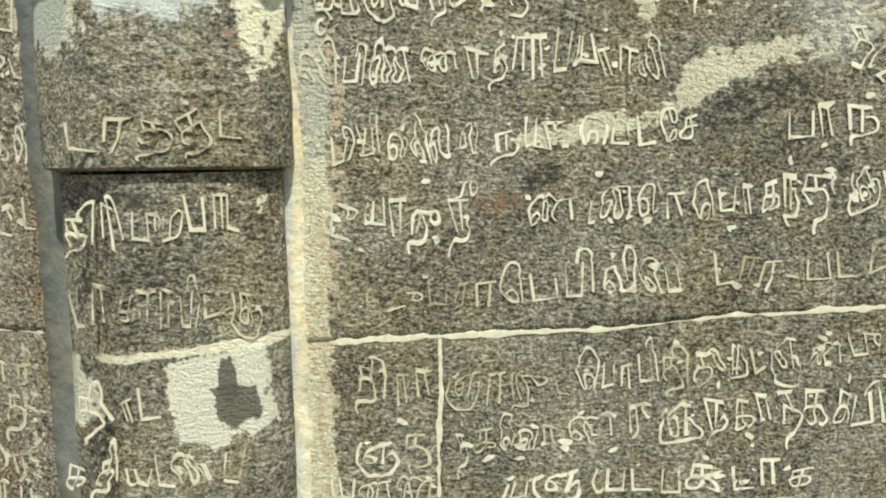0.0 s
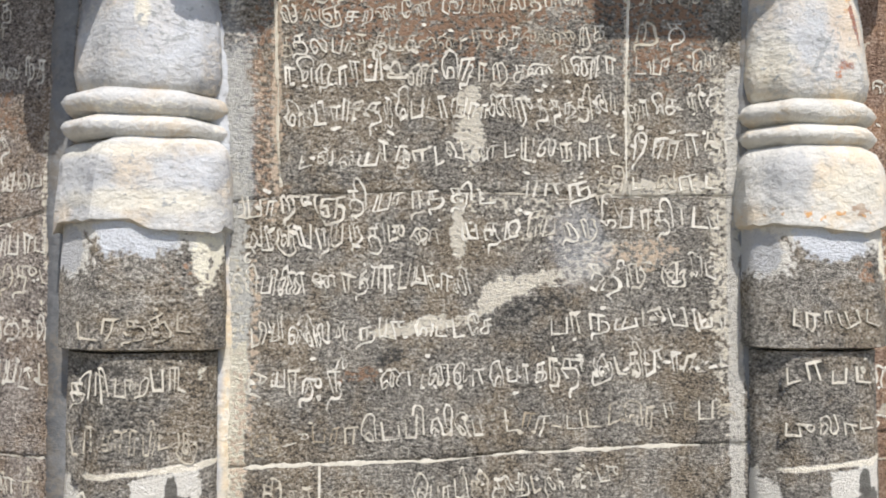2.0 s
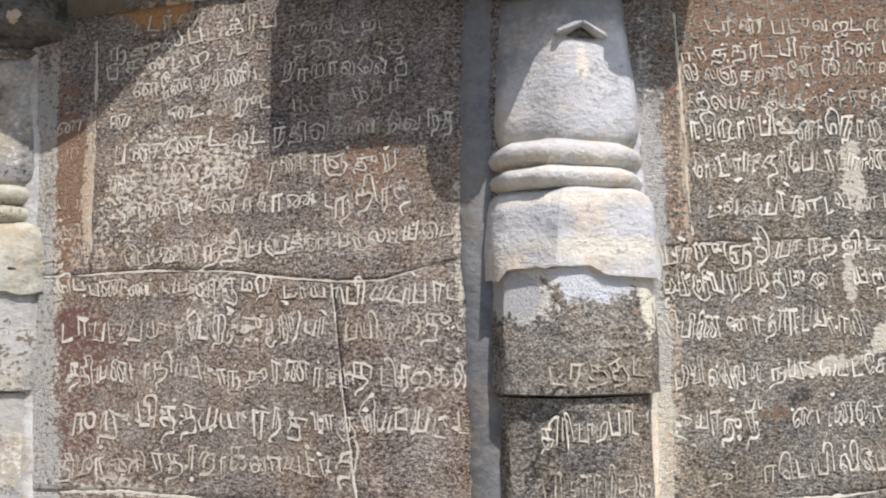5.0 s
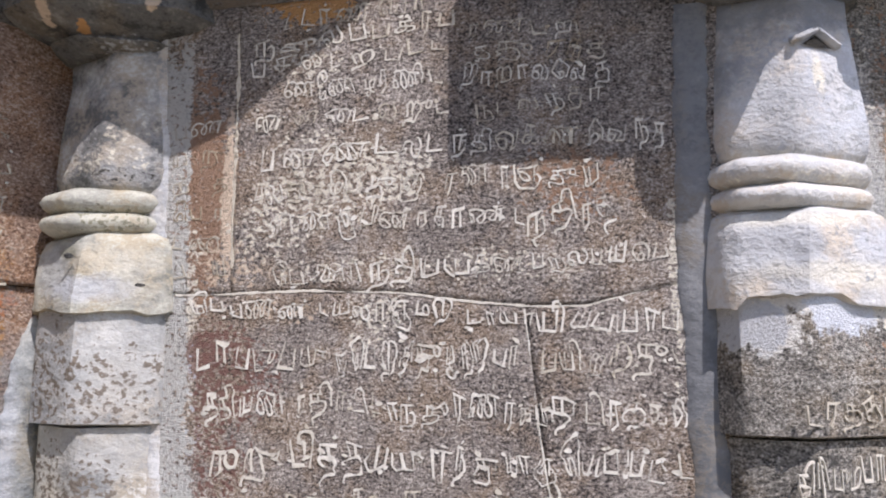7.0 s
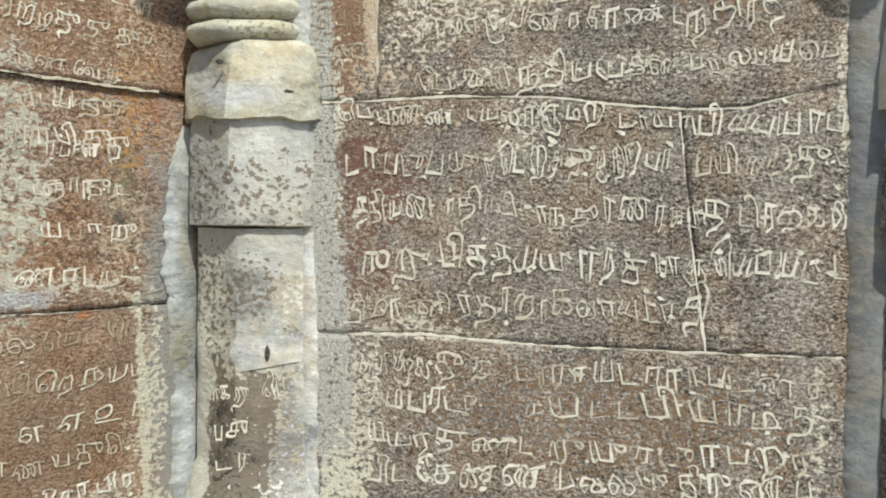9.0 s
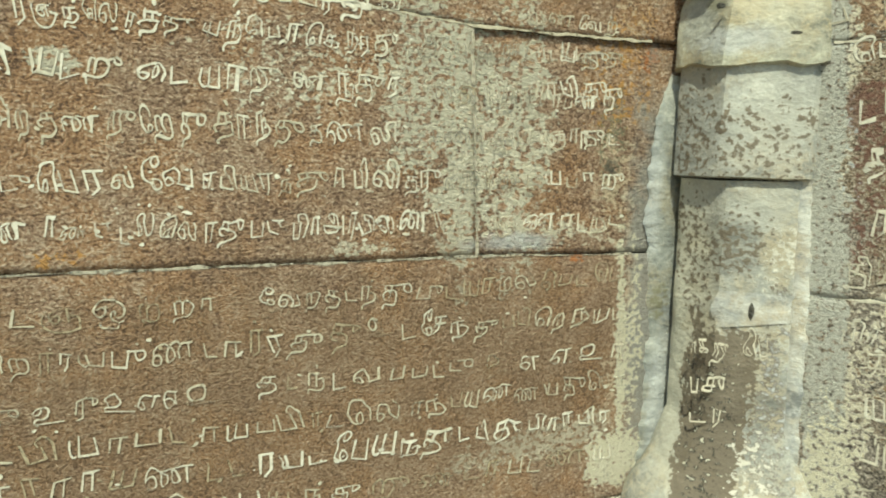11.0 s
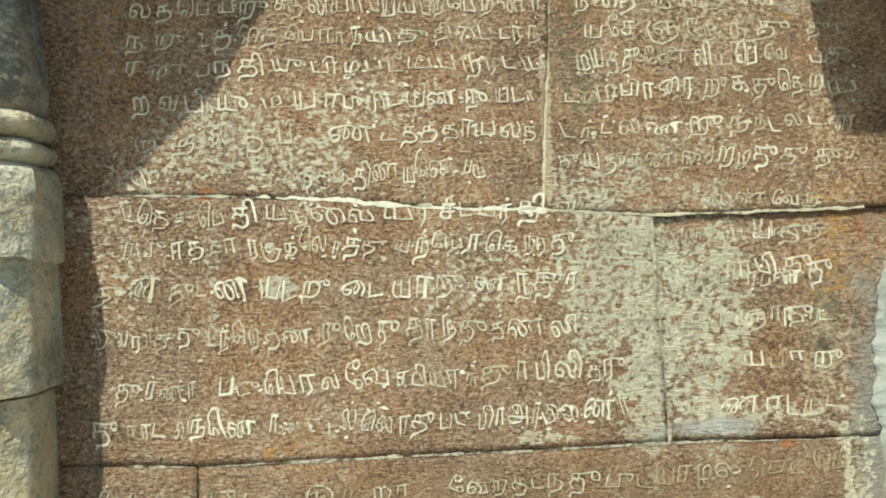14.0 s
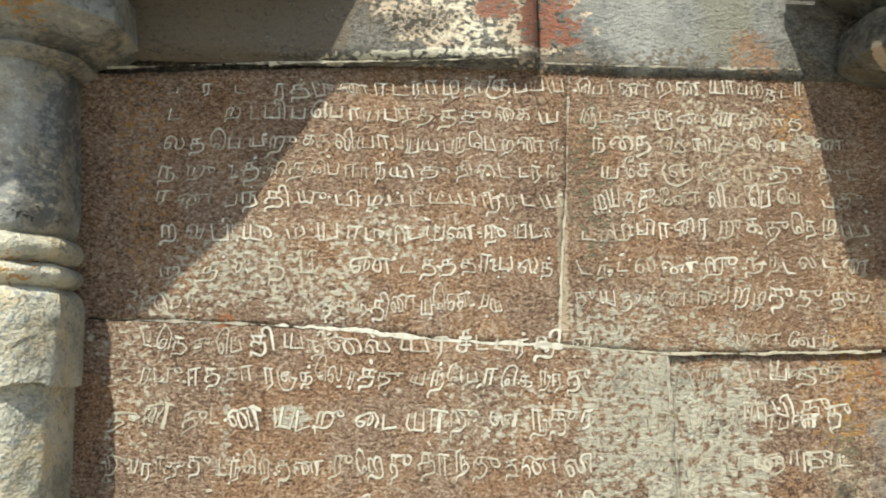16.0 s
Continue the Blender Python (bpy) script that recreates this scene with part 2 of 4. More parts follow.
TEXT_B2 = [
    (0.09, 1.685, 0.494, 1.67, 0.043, "a", "ட ா ய ா யி ய ப ய ா ப"),
    (-0.471, 1.607, -0.181, 1.601, 0.052, "a", "ட ா ப டு ப யு"),
    (-0.17, 1.601, 0.196, 1.613, 0.051, "a", "ந பெ ற தி து ழ ற ற ப ா"),
    (0.237, 1.598, 0.507, 1.609, 0.046, "b", "ப யி ற ற து ப"),
    (-0.451, 1.51, -0.269, 1.513, 0.054, "a", "த தி ய் ண"),
    (-0.254, 1.511, -0.077, 1.523, 0.05, "b", "ர் தி ா டி ட"),
    (-0.06, 1.501, 0.506, 1.508, 0.049, "a", "ா ந் து ர ண் ர் க ந் து டி ர த க ல"),
    (-0.431, 1.403, 0.064, 1.407, 0.057, "a", "ரு று பி த் த ய யு ர்"),
    (0.069, 1.407, 0.504, 1.408, 0.053, "a", "ந் து ய ா ஞ பெ ய ய டு ட"),
    (-0.472, 1.3, -0.106, 1.319, 0.052, "b", "தி ம ா ணி ர் த ா"),
    (-0.1, 1.319, 0.272, 1.326, 0.051, "b", "ற ர் க ல ா ய ட ர தி"),
    (-0.548, 2.094, -0.425, 2.1, 0.031, "c", "ப ண"),
    (-0.549, 2.034, -0.421, 2.036, 0.031, "c", "ய று"),
    (-0.545, 1.971, -0.416, 1.974, 0.033, "c", "ந் த"),
    (-0.544, 1.911, -0.415, 1.912, 0.033, "c", "பெ ர"),
    (-0.542, 1.849, -0.414, 1.851, 0.033, "c", "ட ண"),
    (-0.541, 1.792, -0.413, 1.792, 0.031, "c", "ப ய"),
    (-0.469, 1.177, -0.149, 1.191, 0.052, "b", "பி ா ா ஞ ல து ற"),
]
TEXT_B3 = [
    (-0.095, 1.185, 0.472, 1.197, 0.046, "b", "ட ா ர ா ய ட ர ா ா ப ட ண ர"),
    (-0.432, 1.113, -0.16, 1.113, 0.048, "b", "க் ம் ப ர் பு"),
    (-0.08, 1.122, 0.455, 1.127, 0.044, "b", "ர ய ட ட பி ய ா ம் த"),
    (-0.419, 1.026, -0.054, 1.034, 0.047, "a", "ய ய ர து ண ட"),
    (-0.033, 1.031, 0.457, 1.054, 0.046, "b", "று யு ர பு ா ப ற ர"),
    (-0.418, 0.945, -0.326, 0.947, 0.049, "b", "பி ட"),
    (-0.309, 0.952, 0.459, 0.999, 0.049, "a", "சே ண ண ய ல ல யு தி ரு ண ப"),
    (-0.433, 0.844, 0.461, 0.921, 0.048, "b", "க ண ட லி ய து பெ ர ா ப ட ண"),
]
TEXT_B = TEXT_B1 + TEXT_B2 + TEXT_B3
TEXT_C1 = [
    (-0.473, 2.277, 0.108, 2.302, 0.031, "b", "ர த் பு ண ா ட ர ா ழ தி ஞ ப ய ய"),
    (0.133, 2.302, 0.617, 2.307, 0.032, "b", "பெ ா ண ற ண ய ா ப ற த ட ா"),
    (-0.525, 2.227, 0.097, 2.242, 0.03, "b", "ட பி ப பெ ா ய ப ர் த த து கை ய"),
    (0.142, 2.24, 0.613, 2.241, 0.031, "b", "ஞ ட த் து ஞ ண ண த ல ா த"),
    (-0.599, 2.171, 0.096, 2.175, 0.032, "b", "பெ ய று க் த் லி ய ா ப ய ய ப ற பெ ற ண ா"),
    (0.164, 2.186, 0.587, 2.189, 0.031, "b", "ந் தை தெ ா ய து ல ண"),
    (-0.534, 2.113, 0.095, 2.124, 0.032, "b", "த் தை பெ ா ா ந் யி து தி டை ட ர் ந்"),
    (0.176, 2.13, 0.606, 2.127, 0.033, "b", "ய சே ஞ றே ந் து"),
    (-0.696, 2.057, -0.303, 2.057, 0.031, "b", "ர ண் ப ந் தி யு பி"),
    (-0.298, 2.057, 0.098, 2.064, 0.034, "b", "ழ ப் டீ ய ப ந் ர் ட ய"),
    (0.163, 2.063, 0.605, 2.077, 0.035, "b", "ழ ய த் து ணே லி ய பெ வெ"),
    (-0.686, 1.987, -0.302, 1.992, 0.033, "b", "ற ல பி யு ம ய ா"),
    (-0.297, 1.99, 0.081, 1.997, 0.034, "a", "பு ரி ட ய ண று ய ட ா"),
    (0.138, 1.998, 0.672, 2.02, 0.035, "b", "ட ழ ம் பி ா ரை று க து தெ ற"),
    (-0.683, 1.917, -0.386, 1.927, 0.033, "b", "ற த ல த் பீ"),
    (-0.32, 1.927, 0.08, 1.934, 0.033, "a", "ண ட த் த த ா ய ல த்"),
    (0.128, 1.93, 0.666, 1.942, 0.032, "b", "ட ந் ட ல ண் று ந் ந் ட ல ட"),
    (-0.69, 1.857, -0.607, 1.862, 0.03, "b", "பெ ா"),
]
TEXT_C2 = [
    (-0.373, 1.846, -0.02, 1.857, 0.035, "a", "த் து ந தி ண ய ணெ ப ய"),
    (0.122, 1.869, 0.638, 1.873, 0.034, "b", "து ய து ந் ண் று ப ற ழ து து"),
    (-0.707, 1.779, -0.52, 1.771, 0.032, "b", "ட தெ து பெ"),
    (-0.511, 1.775, 0.097, 1.776, 0.035, "a", "தி ய ந் லை ய ர் சீ ட ப ர் தி"),
    (0.111, 1.785, 0.154, 1.785, 0.033, "b", "வ"),
    (0.43, 1.79, 0.653, 1.789, 0.032, "b", "ல ண வே ற"),
    (-0.706, 1.714, -0.499, 1.72, 0.036, "b", "ர் பு ா த் த ா"),
    (-0.482, 1.718, 0.154, 1.709, 0.034, "a", "ர ஞ ந் லெ ா த் து ய ந் பெ ா கெ ந் ர் து"),
    (0.473, 1.724, 0.651, 1.721, 0.033, "b", "ட ய து"),
    (-0.76, 1.636, -0.556, 1.643, 0.037, "b", "து ண் து ட"),
    (-0.544, 1.635, 0.152, 1.631, 0.04, "a", "ண ய ட று டை ய ா று ண் ந் து ர"),
    (0.457, 1.644, 0.646, 1.646, 0.037, "b", "ா ா பி து"),
    (-0.762, 1.553, -0.458, 1.55, 0.037, "b", "று ப ர ா து து ய ந் றெ"),
    (-0.45, 1.548, 0.155, 1.544, 0.04, "b", "த் ண் று றே து த் ா ந் து த் ண் லி"),
    (0.475, 1.549, 0.66, 1.547, 0.037, "b", "பு ா ர"),
    (-0.511, 2.405, -0.415, 2.396, 0.031, "b", "பி"),
    (-0.686, 2.377, -0.554, 2.382, 0.023, "b", "ட ப"),
    (-0.73, 1.456, -0.581, 1.456, 0.033, "b", "து ர் ண ா"),
]
TEXT_C3 = [
    (-0.542, 1.454, -0.186, 1.457, 0.036, "a", "ப டு பெ ர ல் வே ா"),
    (-0.182, 1.455, 0.247, 1.459, 0.038, "b", "பி ய ர ந் து ா பி லி த ரு"),
    (-0.77, 1.38, -0.64, 1.381, 0.036, "b", "து ா ர ட"),
    (-0.626, 1.381, -0.185, 1.373, 0.039, "a", "ல ந் ணெ ா ண் டு ட ல் லெ ா"),
    (-0.181, 1.373, 0.252, 1.374, 0.041, "a", "து ப டு பி ா அ ர் பி ல ண் ா"),
    (0.365, 1.371, 0.69, 1.373, 0.038, "b", "ஞ ண ா ட ற ட"),
    (-0.766, 1.261, -0.596, 1.249, 0.032, "c", "ர் ப ட ா ற"),
    (-0.567, 1.244, -0.185, 1.242, 0.036, "c", "டு ட ஞ ஒ ற ற ா"),
    (-0.113, 1.245, 0.256, 1.239, 0.035, "c", "வே ற த ட ந் து பு"),
    (0.26, 1.239, 0.702, 1.253, 0.036, "c", "ட ய ா ழ ல பெ ட பெ"),
    (-0.769, 1.174, -0.617, 1.173, 0.035, "c", "பு ய ய ா"),
    (-0.579, 1.17, -0.184, 1.164, 0.036, "c", "ர் றெ ா ர ய பு ண ட"),
    (-0.172, 1.168, 0.708, 1.164, 0.041, "c", "ா ர் ர் து து உ ட சே ந் து ப டி றெ ந ய ட"),
    (-0.763, 1.091, -0.61, 1.092, 0.035, "c", "உ ா தி"),
    (-0.559, 1.085, -0.184, 1.081, 0.039, "c", "து உ ரு ௨ ௭ ௭ ௨"),
    (-0.117, 1.088, 0.262, 1.08, 0.034, "c", "த ட ந் ட வ ப ப ட்"),
    (0.267, 1.08, 0.715, 1.071, 0.042, "c", "டு ௨ ௭ ௭ ௨ ா"),
    (-0.762, 1.033, -0.621, 1.031, 0.036, "c", "ம பி ா"),
]
TEXT_C4 = [
    (-0.535, 1.023, -0.184, 1.013, 0.037, "c", "ட பி ய ா ப ட ா"),
    (-0.171, 1.012, 0.265, 1.011, 0.036, "c", "ய ப பி ா ட லெ ா ந்"),
    (0.269, 1.011, 0.721, 1.003, 0.038, "c", "ப ய ண ண ய து பெ ா"),
    (-0.763, 0.97, -0.623, 0.965, 0.036, "c", "லெ ப ா"),
    (-0.534, 0.954, -0.14, 0.941, 0.037, "c", "ர் ா ா ா ய ண ட ட"),
    (-0.116, 0.94, 0.688, 0.932, 0.04, "a", "ர ய ட பே ய ந் து ட டி து பி ா ா பி ர"),
    (-0.764, 0.89, 0.692, 0.836, 0.039, "c", "ண ட ய பி ர ா து லெ ப ய ந் து று ண ட ர் ப ட ண ய"),
    (0.488, 1.717, 0.682, 1.727, 0.03, "b", "ட ய ண து"),
    (0.503, 1.624, 0.69, 1.633, 0.037, "b", "ா ப ண து"),
    (0.487, 1.55, 0.688, 1.556, 0.033, "b", "ஞ ா து ட"),
    (0.49, 1.462, 0.703, 1.466, 0.036, "b", "ய ப ா று"),
    (0.192, 1.714, 0.451, 1.719, 0.031, "e", "து ய ண றா ட"),
    (0.206, 1.629, 0.456, 1.634, 0.032, "e", "ண து ய று ா"),
    (0.221, 1.545, 0.449, 1.549, 0.032, "e", "ட ணி து ப"),
    (0.247, 1.461, 0.466, 1.462, 0.033, "e", "ல து ர ண ட"),
    (-0.681, 2.275, -0.529, 2.28, 0.025, "b", "ப ர ட"),
    (-0.678, 2.223, -0.538, 2.229, 0.025, "b", "ட ற"),
    (-0.686, 2.166, -0.606, 2.168, 0.025, "b", "ல த"),
]
TEXT_C5 = [
    (-0.694, 2.11, -0.539, 2.113, 0.027, "b", "ந று ட"),
    (0.632, 2.19, 0.706, 2.192, 0.029, "b", "ண"),
    (0.64, 2.128, 0.726, 2.13, 0.029, "b", "து ட"),
    (0.642, 2.073, 0.734, 2.075, 0.031, "b", "ப து"),
    (0.681, 2.01, 0.748, 2.011, 0.031, "b", "ய"),
    (0.676, 1.935, 0.742, 1.936, 0.03, "b", "ண"),
    (0.647, 1.871, 0.731, 1.871, 0.032, "b", "து ப"),
]
TEXT_C = TEXT_C1 + TEXT_C2 + TEXT_C3 + TEXT_C4 + TEXT_C5
STAINS_A1 = [
    (0.135, 1.590, 0.055, 0.026, 34, "lime", 0.8),
    (0.21, 1.618, 0.070, 0.020, 16, "lime", 0.74),
    (0.32, 1.652, 0.085, 0.026, 24, "lime", 0.52),
    (0.43, 1.680, 0.09, 0.022, 8, "pale", 0.50),
    (-0.012, 1.527, 0.093, 0.015, 10, "lime", 0.8),
    (0.084, 1.929, 0.031, 0.096, 0, "lime", 0.7),
    (0.062, 1.726, 0.015, 0.071, 0, "lime", 0.75),
    (0.187, 1.775, 0.169, 0.036, 0, "lime", 0.4),
    (0.469, 1.805, 0.137, 0.019, 5, "lime", 0.66),
    (-0.348, 1.94, 0.068, 0.199, 0, "rust", 0.5),
    (-0.347, 1.917, 0.062, 0.199, 0, "pale", 0.38),
]
STAINS_A2 = [
    (-0.126, 1.436, 0.051, 0.018, 15, "rust", 0.46),
    (0.455, 1.659, 0.057, 0.019, 20, "pale", 0.5),
    (0.016, 2.218, 0.398, 0.16, 0, "rust", 0.54),
    (-0.298, 2.001, 0.01, 0.272, 0, "pale", 0.6),
    (0.404, 2.024, 0.008, 0.223, 0, "lime", 0.66),
    (0.473, 2.126, 0.114, 0.138, 0, "rust", 0.5),
    (-0.373, 1.23, 0.015, 0.252, 0, "pale", 0.66),
    (0.601, 1.705, 0.031, 0.433, 0, "lime", 0.52),
    (-0.378, 1.916, 0.023, 0.385, 0, "lime", 0.42),
    (-0.353, 1.515, 0.024, 0.27, 0, "pale", 0.5),
    (0.257, 1.697, 0.12, 0.035, 0, "lime", 0.36),
    (-0.385, 1.90, 0.035, 0.22, 0, "blue", 0.5, 1),
    (0.20, 1.560, 0.12, 0.024, 20, "soot", 0.46, 0.3),
    (-0.075, 1.467, 0.05, 0.02, 25, "soot", 0.55, 0.5),
    (-0.12, 1.825, 0.15, 0.022, 0, "soot", 0.4, 0.6),
    (0.58, 1.535, 0.022, 0.03, 0, "lime", 0.55),
    (0.30, 1.69, 0.05, 0.07, 0, "blue", 0.35, 1),
    (0.62, 1.4, 0.02, 0.25, 0, "lime", 0.4),
    (-0.385, 1.15, 0.034, 0.55, 0, "cream", 0.95, 0.25, 1),
    (-0.365, 1.20, 0.020, 0.30, 0, "pale", 0.5),
    (-0.385, 1.78, 0.040, 0.30, 0, "ash", 0.62, 0.3, 1),
    (0.622, 1.55, 0.016, 0.50, 0, "white", 0.72, 0.2, 1),
]
STAINS_B1 = [
    (-0.415, 1.582, 0.116, 0.128, 0, "red", 0.5),
    (-0.484, 1.96, 0.088, 0.227, 0, "rust", 0.75),
    (-0.416, 1.946, 0.017, 0.189, 0, "pale", 0.72),
    (-0.216, 1.951, 0.166, 0.087, 8, "lime", 0.45),
    (-0.053, 2.002, 0.069, 0.046, 0, "lime", 0.52),
    (-0.085, 1.707, 0.069, 0.057, 0, "lime", 0.42),
    (0.161, 1.804, 0.252, 0.038, 0, "lime", 0.36),
    (-0.407, 1.816, 0.086, 0.059, 0, "pale", 0.45),
    (0.302, 1.955, 0.117, 0.077, 0, "rust", 0.5),
]
STAINS_B2 = [
    (-0.302, 1.269, 0.154, 0.015, 0, "lime", 0.55),
    (-0.508, 1.57, 0.032, 0.387, 0, "lime", 0.56),
    (0.486, 1.766, 0.012, 0.182, 0, "lime", 0.55),
    (-0.435, 1.14, 0.065, 0.134, 0, "lime", 0.46),
    (-0.454, 1.003, 0.052, 0.148, 0, "lime", 0.55),
    (-0.245, 2.387, 0.097, 0.057, 0, "ochre", 0.7),
    (0.055, 1.108, 0.464, 0.135, 0, "brown", 0.45),
    (-0.437, 1.408, 0.098, 0.104, 0, "red", 0.45),
    (-0.311, 1.895, 0.121, 0.07, 0, "lime", 0.4),
    (-0.25, 2.23, 0.10, 0.06, 0, "lime", 0.34),
    (-0.21, 2.05, 0.13, 0.05, 0, "lime", 0.40),
    (-0.057, 1.965, 0.06, 0.034, 0, "lime", 0.46),
    (-0.09, 1.80, 0.20, 0.04, 0, "lime", 0.36),
    (0.21, 1.81, 0.10, 0.024, 0, "lime", 0.36),
    (-0.10, 1.66, 0.06, 0.03, 0, "lime", 0.38),
    (-0.30, 1.715, 0.10, 0.02, 0, "pale", 0.42),
    (-0.32, 1.292, 0.06, 0.016, 0, "lime", 0.5),
    (-0.46, 1.63, 0.06, 0.05, 0, "red", 0.6, 0.6),
    (-0.5, 1.35, 0.035, 0.30, 0, "blue", 0.42),
    (0.46, 1.10, 0.03, 0.16, 0, "lime", 0.40),
    (-0.535, 1.75, 0.036, 0.62, 1.5, "ash", 0.64, 0.1, 1),
    (-0.50, 1.10, 0.045, 0.35, 3, "ash", 0.62, 0.2, 1),
    (-0.475, 0.90, 0.06, 0.14, 0, "cream", 0.6),
]
STAINS_C1 = [
    (0.202, 1.652, 0.102, 0.22, 0, "cement", 0.53),
    (0.302, 1.562, 0.08, 0.264, 0, "cement", 0.64),
    (0.405, 1.559, 0.104, 0.266, 0, "cement", 0.58),
    (0.208, 1.841, 0.148, 0.067, 0, "cement", 0.45),
    (-0.552, 1.923, 0.176, 0.08, 20, "cement", 0.45),
    (-0.384, 1.89, 0.116, 0.065, 0, "lime", 0.46),
    (-0.255, 1.998, 0.162, 0.066, 0, "lime", 0.4),
    (0.097, 1.942, 0.011, 0.201, 0, "pale", 0.72),
    (0.159, 2.111, 0.046, 0.215, 0, "moss", 0.42),
    (-0.547, 1.669, 0.014, 0.168, 0, "cement", 0.43),
    (-0.428, 1.651, 0.038, 0.023, 0, "cement", 0.60),
    (-0.032, 1.658, 0.198, 0.076, 0, "lime", 0.38),
    (0.701, 1.801, 0.061, 0.069, 0, "ochre", 0.42),
    (0.742, 1.663, 0.024, 0.068, 0, "ochre", 0.46),
    (0.664, 1.54, 0.048, 0.135, 0, "moss", 0.5),
    (0.67, 1.72, 0.09, 0.18, 0, "ochre", 0.36),
    (0.68, 1.45, 0.07, 0.14, 0, "pale", 0.42),
    (0.66, 1.95, 0.09, 0.16, 0, "ochre", 0.34),
    (0.72, 1.00, 0.03, 0.22, 0, "ochre", 0.42),
]
STAINS_C2 = [
    (0.585, 2.223, 0.061, 0.109, 0, "ochre", 0.45),
    (0.608, 2.199, 0.037, 0.036, 0, "cement", 0.52),
    (0.565, 1.998, 0.108, 0.219, 0, "rust", 0.5),
    (0.725, 1.161, 0.023, 0.285, 0, "pale", 0.6),
    (0.511, 0.907, 0.248, 0.043, 8, "lime", 0.56),
    (-0.594, 1.03, 0.026, 0.117, 0, "moss", 0.7),
    (-0.761, 1.202, 0.021, 0.304, 0, "moss", 0.5),
    (-0.56, 1.196, 0.033, 0.124, 0, "moss", 0.42),
    (0.484, 1.361, 0.203, 0.038, 0, "lime", 0.45),
    (0.083, 1.343, 0.077, 0.015, 0, "lime", 0.55),
    (0.401, 2.195, 0.204, 0.132, 0, "pale", 0.42),
    (0.0, 1.04, 1.0, 0.24, 0, "brown", 0.48, 1),
    (-0.715, 1.735, 0.06, 0.261, 0, "lime", 0.36),
    (0.335, 1.516, 0.138, 0.13, 0, "lime", 0.42),
    (-0.24, 2.025, 0.05, 0.03, 0, "lime", 0.46),
    (0.407, 2.25, 0.07, 0.06, 0, "cream", 0.38),
    (0.38, 1.93, 0.12, 0.06, 0, "cement", 0.36),
    (0.69, 1.93, 0.06, 0.15, 0, "pale", 0.42),
    (-0.08, 1.73, 0.10, 0.03, 0, "lime", 0.38),
    (-0.03, 1.64, 0.08, 0.03, 0, "lime", 0.42),
    (-0.78, 1.79, 0.06, 0.03, 0, "cement", 0.41),
    (-0.556, 1.832, 0.025, 0.014, 0, "orange", 0.55),
    (-0.73, 2.14, 0.05, 0.22, 0, "ochre", 0.36),
    (-0.60, 1.00, 0.03, 0.06, 0, "cement", 0.43),
    (0.568, 1.308, 0.03, 0.014, 0, "orange", 0.5),
    (0.41, 1.345, 0.085, 0.017, 0, "blue", 0.7, 1),
    (-0.43, 1.345, 0.05, 0.018, 0, "ochre", 0.46),
    (0.75, 1.74, 0.025, 0.05, 0, "orange", 0.45),
    (0.66, 1.50, 0.025, 0.02, 0, "soot", 0.5, 0.6),
    (0.69, 1.02, 0.035, 0.14, 0, "pale", 0.45),
    (0.66, 0.86, 0.05, 0.06, 0, "lime", 0.55),
    (0.765, 1.22, 0.05, 0.42, 0, "grey", 0.75, 1), (0.735, 1.10, 0.03, 0.22, 0, "cream", 0.5),
    (0.705, 1.08, 0.016, 0.26, 2, "cream", 0.7),
    (0.70, 0.84, 0.09, 0.06, 20, "cream", 0.75),
]
JOINTS_A = {
    "low": (0.008, [(-0.356, 1.255), (-0.201, 1.26), (0.025, 1.266), (0.188, 1.28), (0.253, 1.279), (0.415, 1.288), (0.654, 1.294)]),
    "mid": (0.004, [(-0.371, 1.771), (-0.247, 1.785), (-0.051, 1.792), (0.139, 1.793), (0.407, 1.786), (0.62, 1.788)]),
    "rightv": (0.005, [(0.412, 2.313), (0.408, 2.161), (0.401, 2.011), (0.401, 1.815)]),
    "leftv": (0.006, [(-0.307, 2.276), (-0.299, 2.036), (-0.291, 1.801)]),
    "lowv": (0.006, [(-0.209, 1.257), (-0.209, 1.18), (-0.215, 1.102), (-0.213, 1.038)]),
}
JOINTS_B = {
    "mid": (0.006, [(-0.53, 1.753), (-0.382, 1.754), (-0.213, 1.757), (-0.051, 1.75), (0.107, 1.73), (0.216, 1.72), (0.322, 1.72), (0.406, 1.74), (0.483, 1.757)]),
    "low": (0.006, [(-0.489, 1.257), (-0.302, 1.266), (-0.184, 1.261), (-0.047, 1.257), (0.108, 1.259), (0.264, 1.26), (0.5, 1.265)]),
    "midv": (0.005, [(0.205, 1.715), (0.216, 1.606), (0.229, 1.487), (0.248, 1.358), (0.261, 1.263)]),
    "upv": (0.006, [(-0.406, 2.323), (-0.404, 2.16), (-0.406, 1.976), (-0.405, 1.808)]),
}
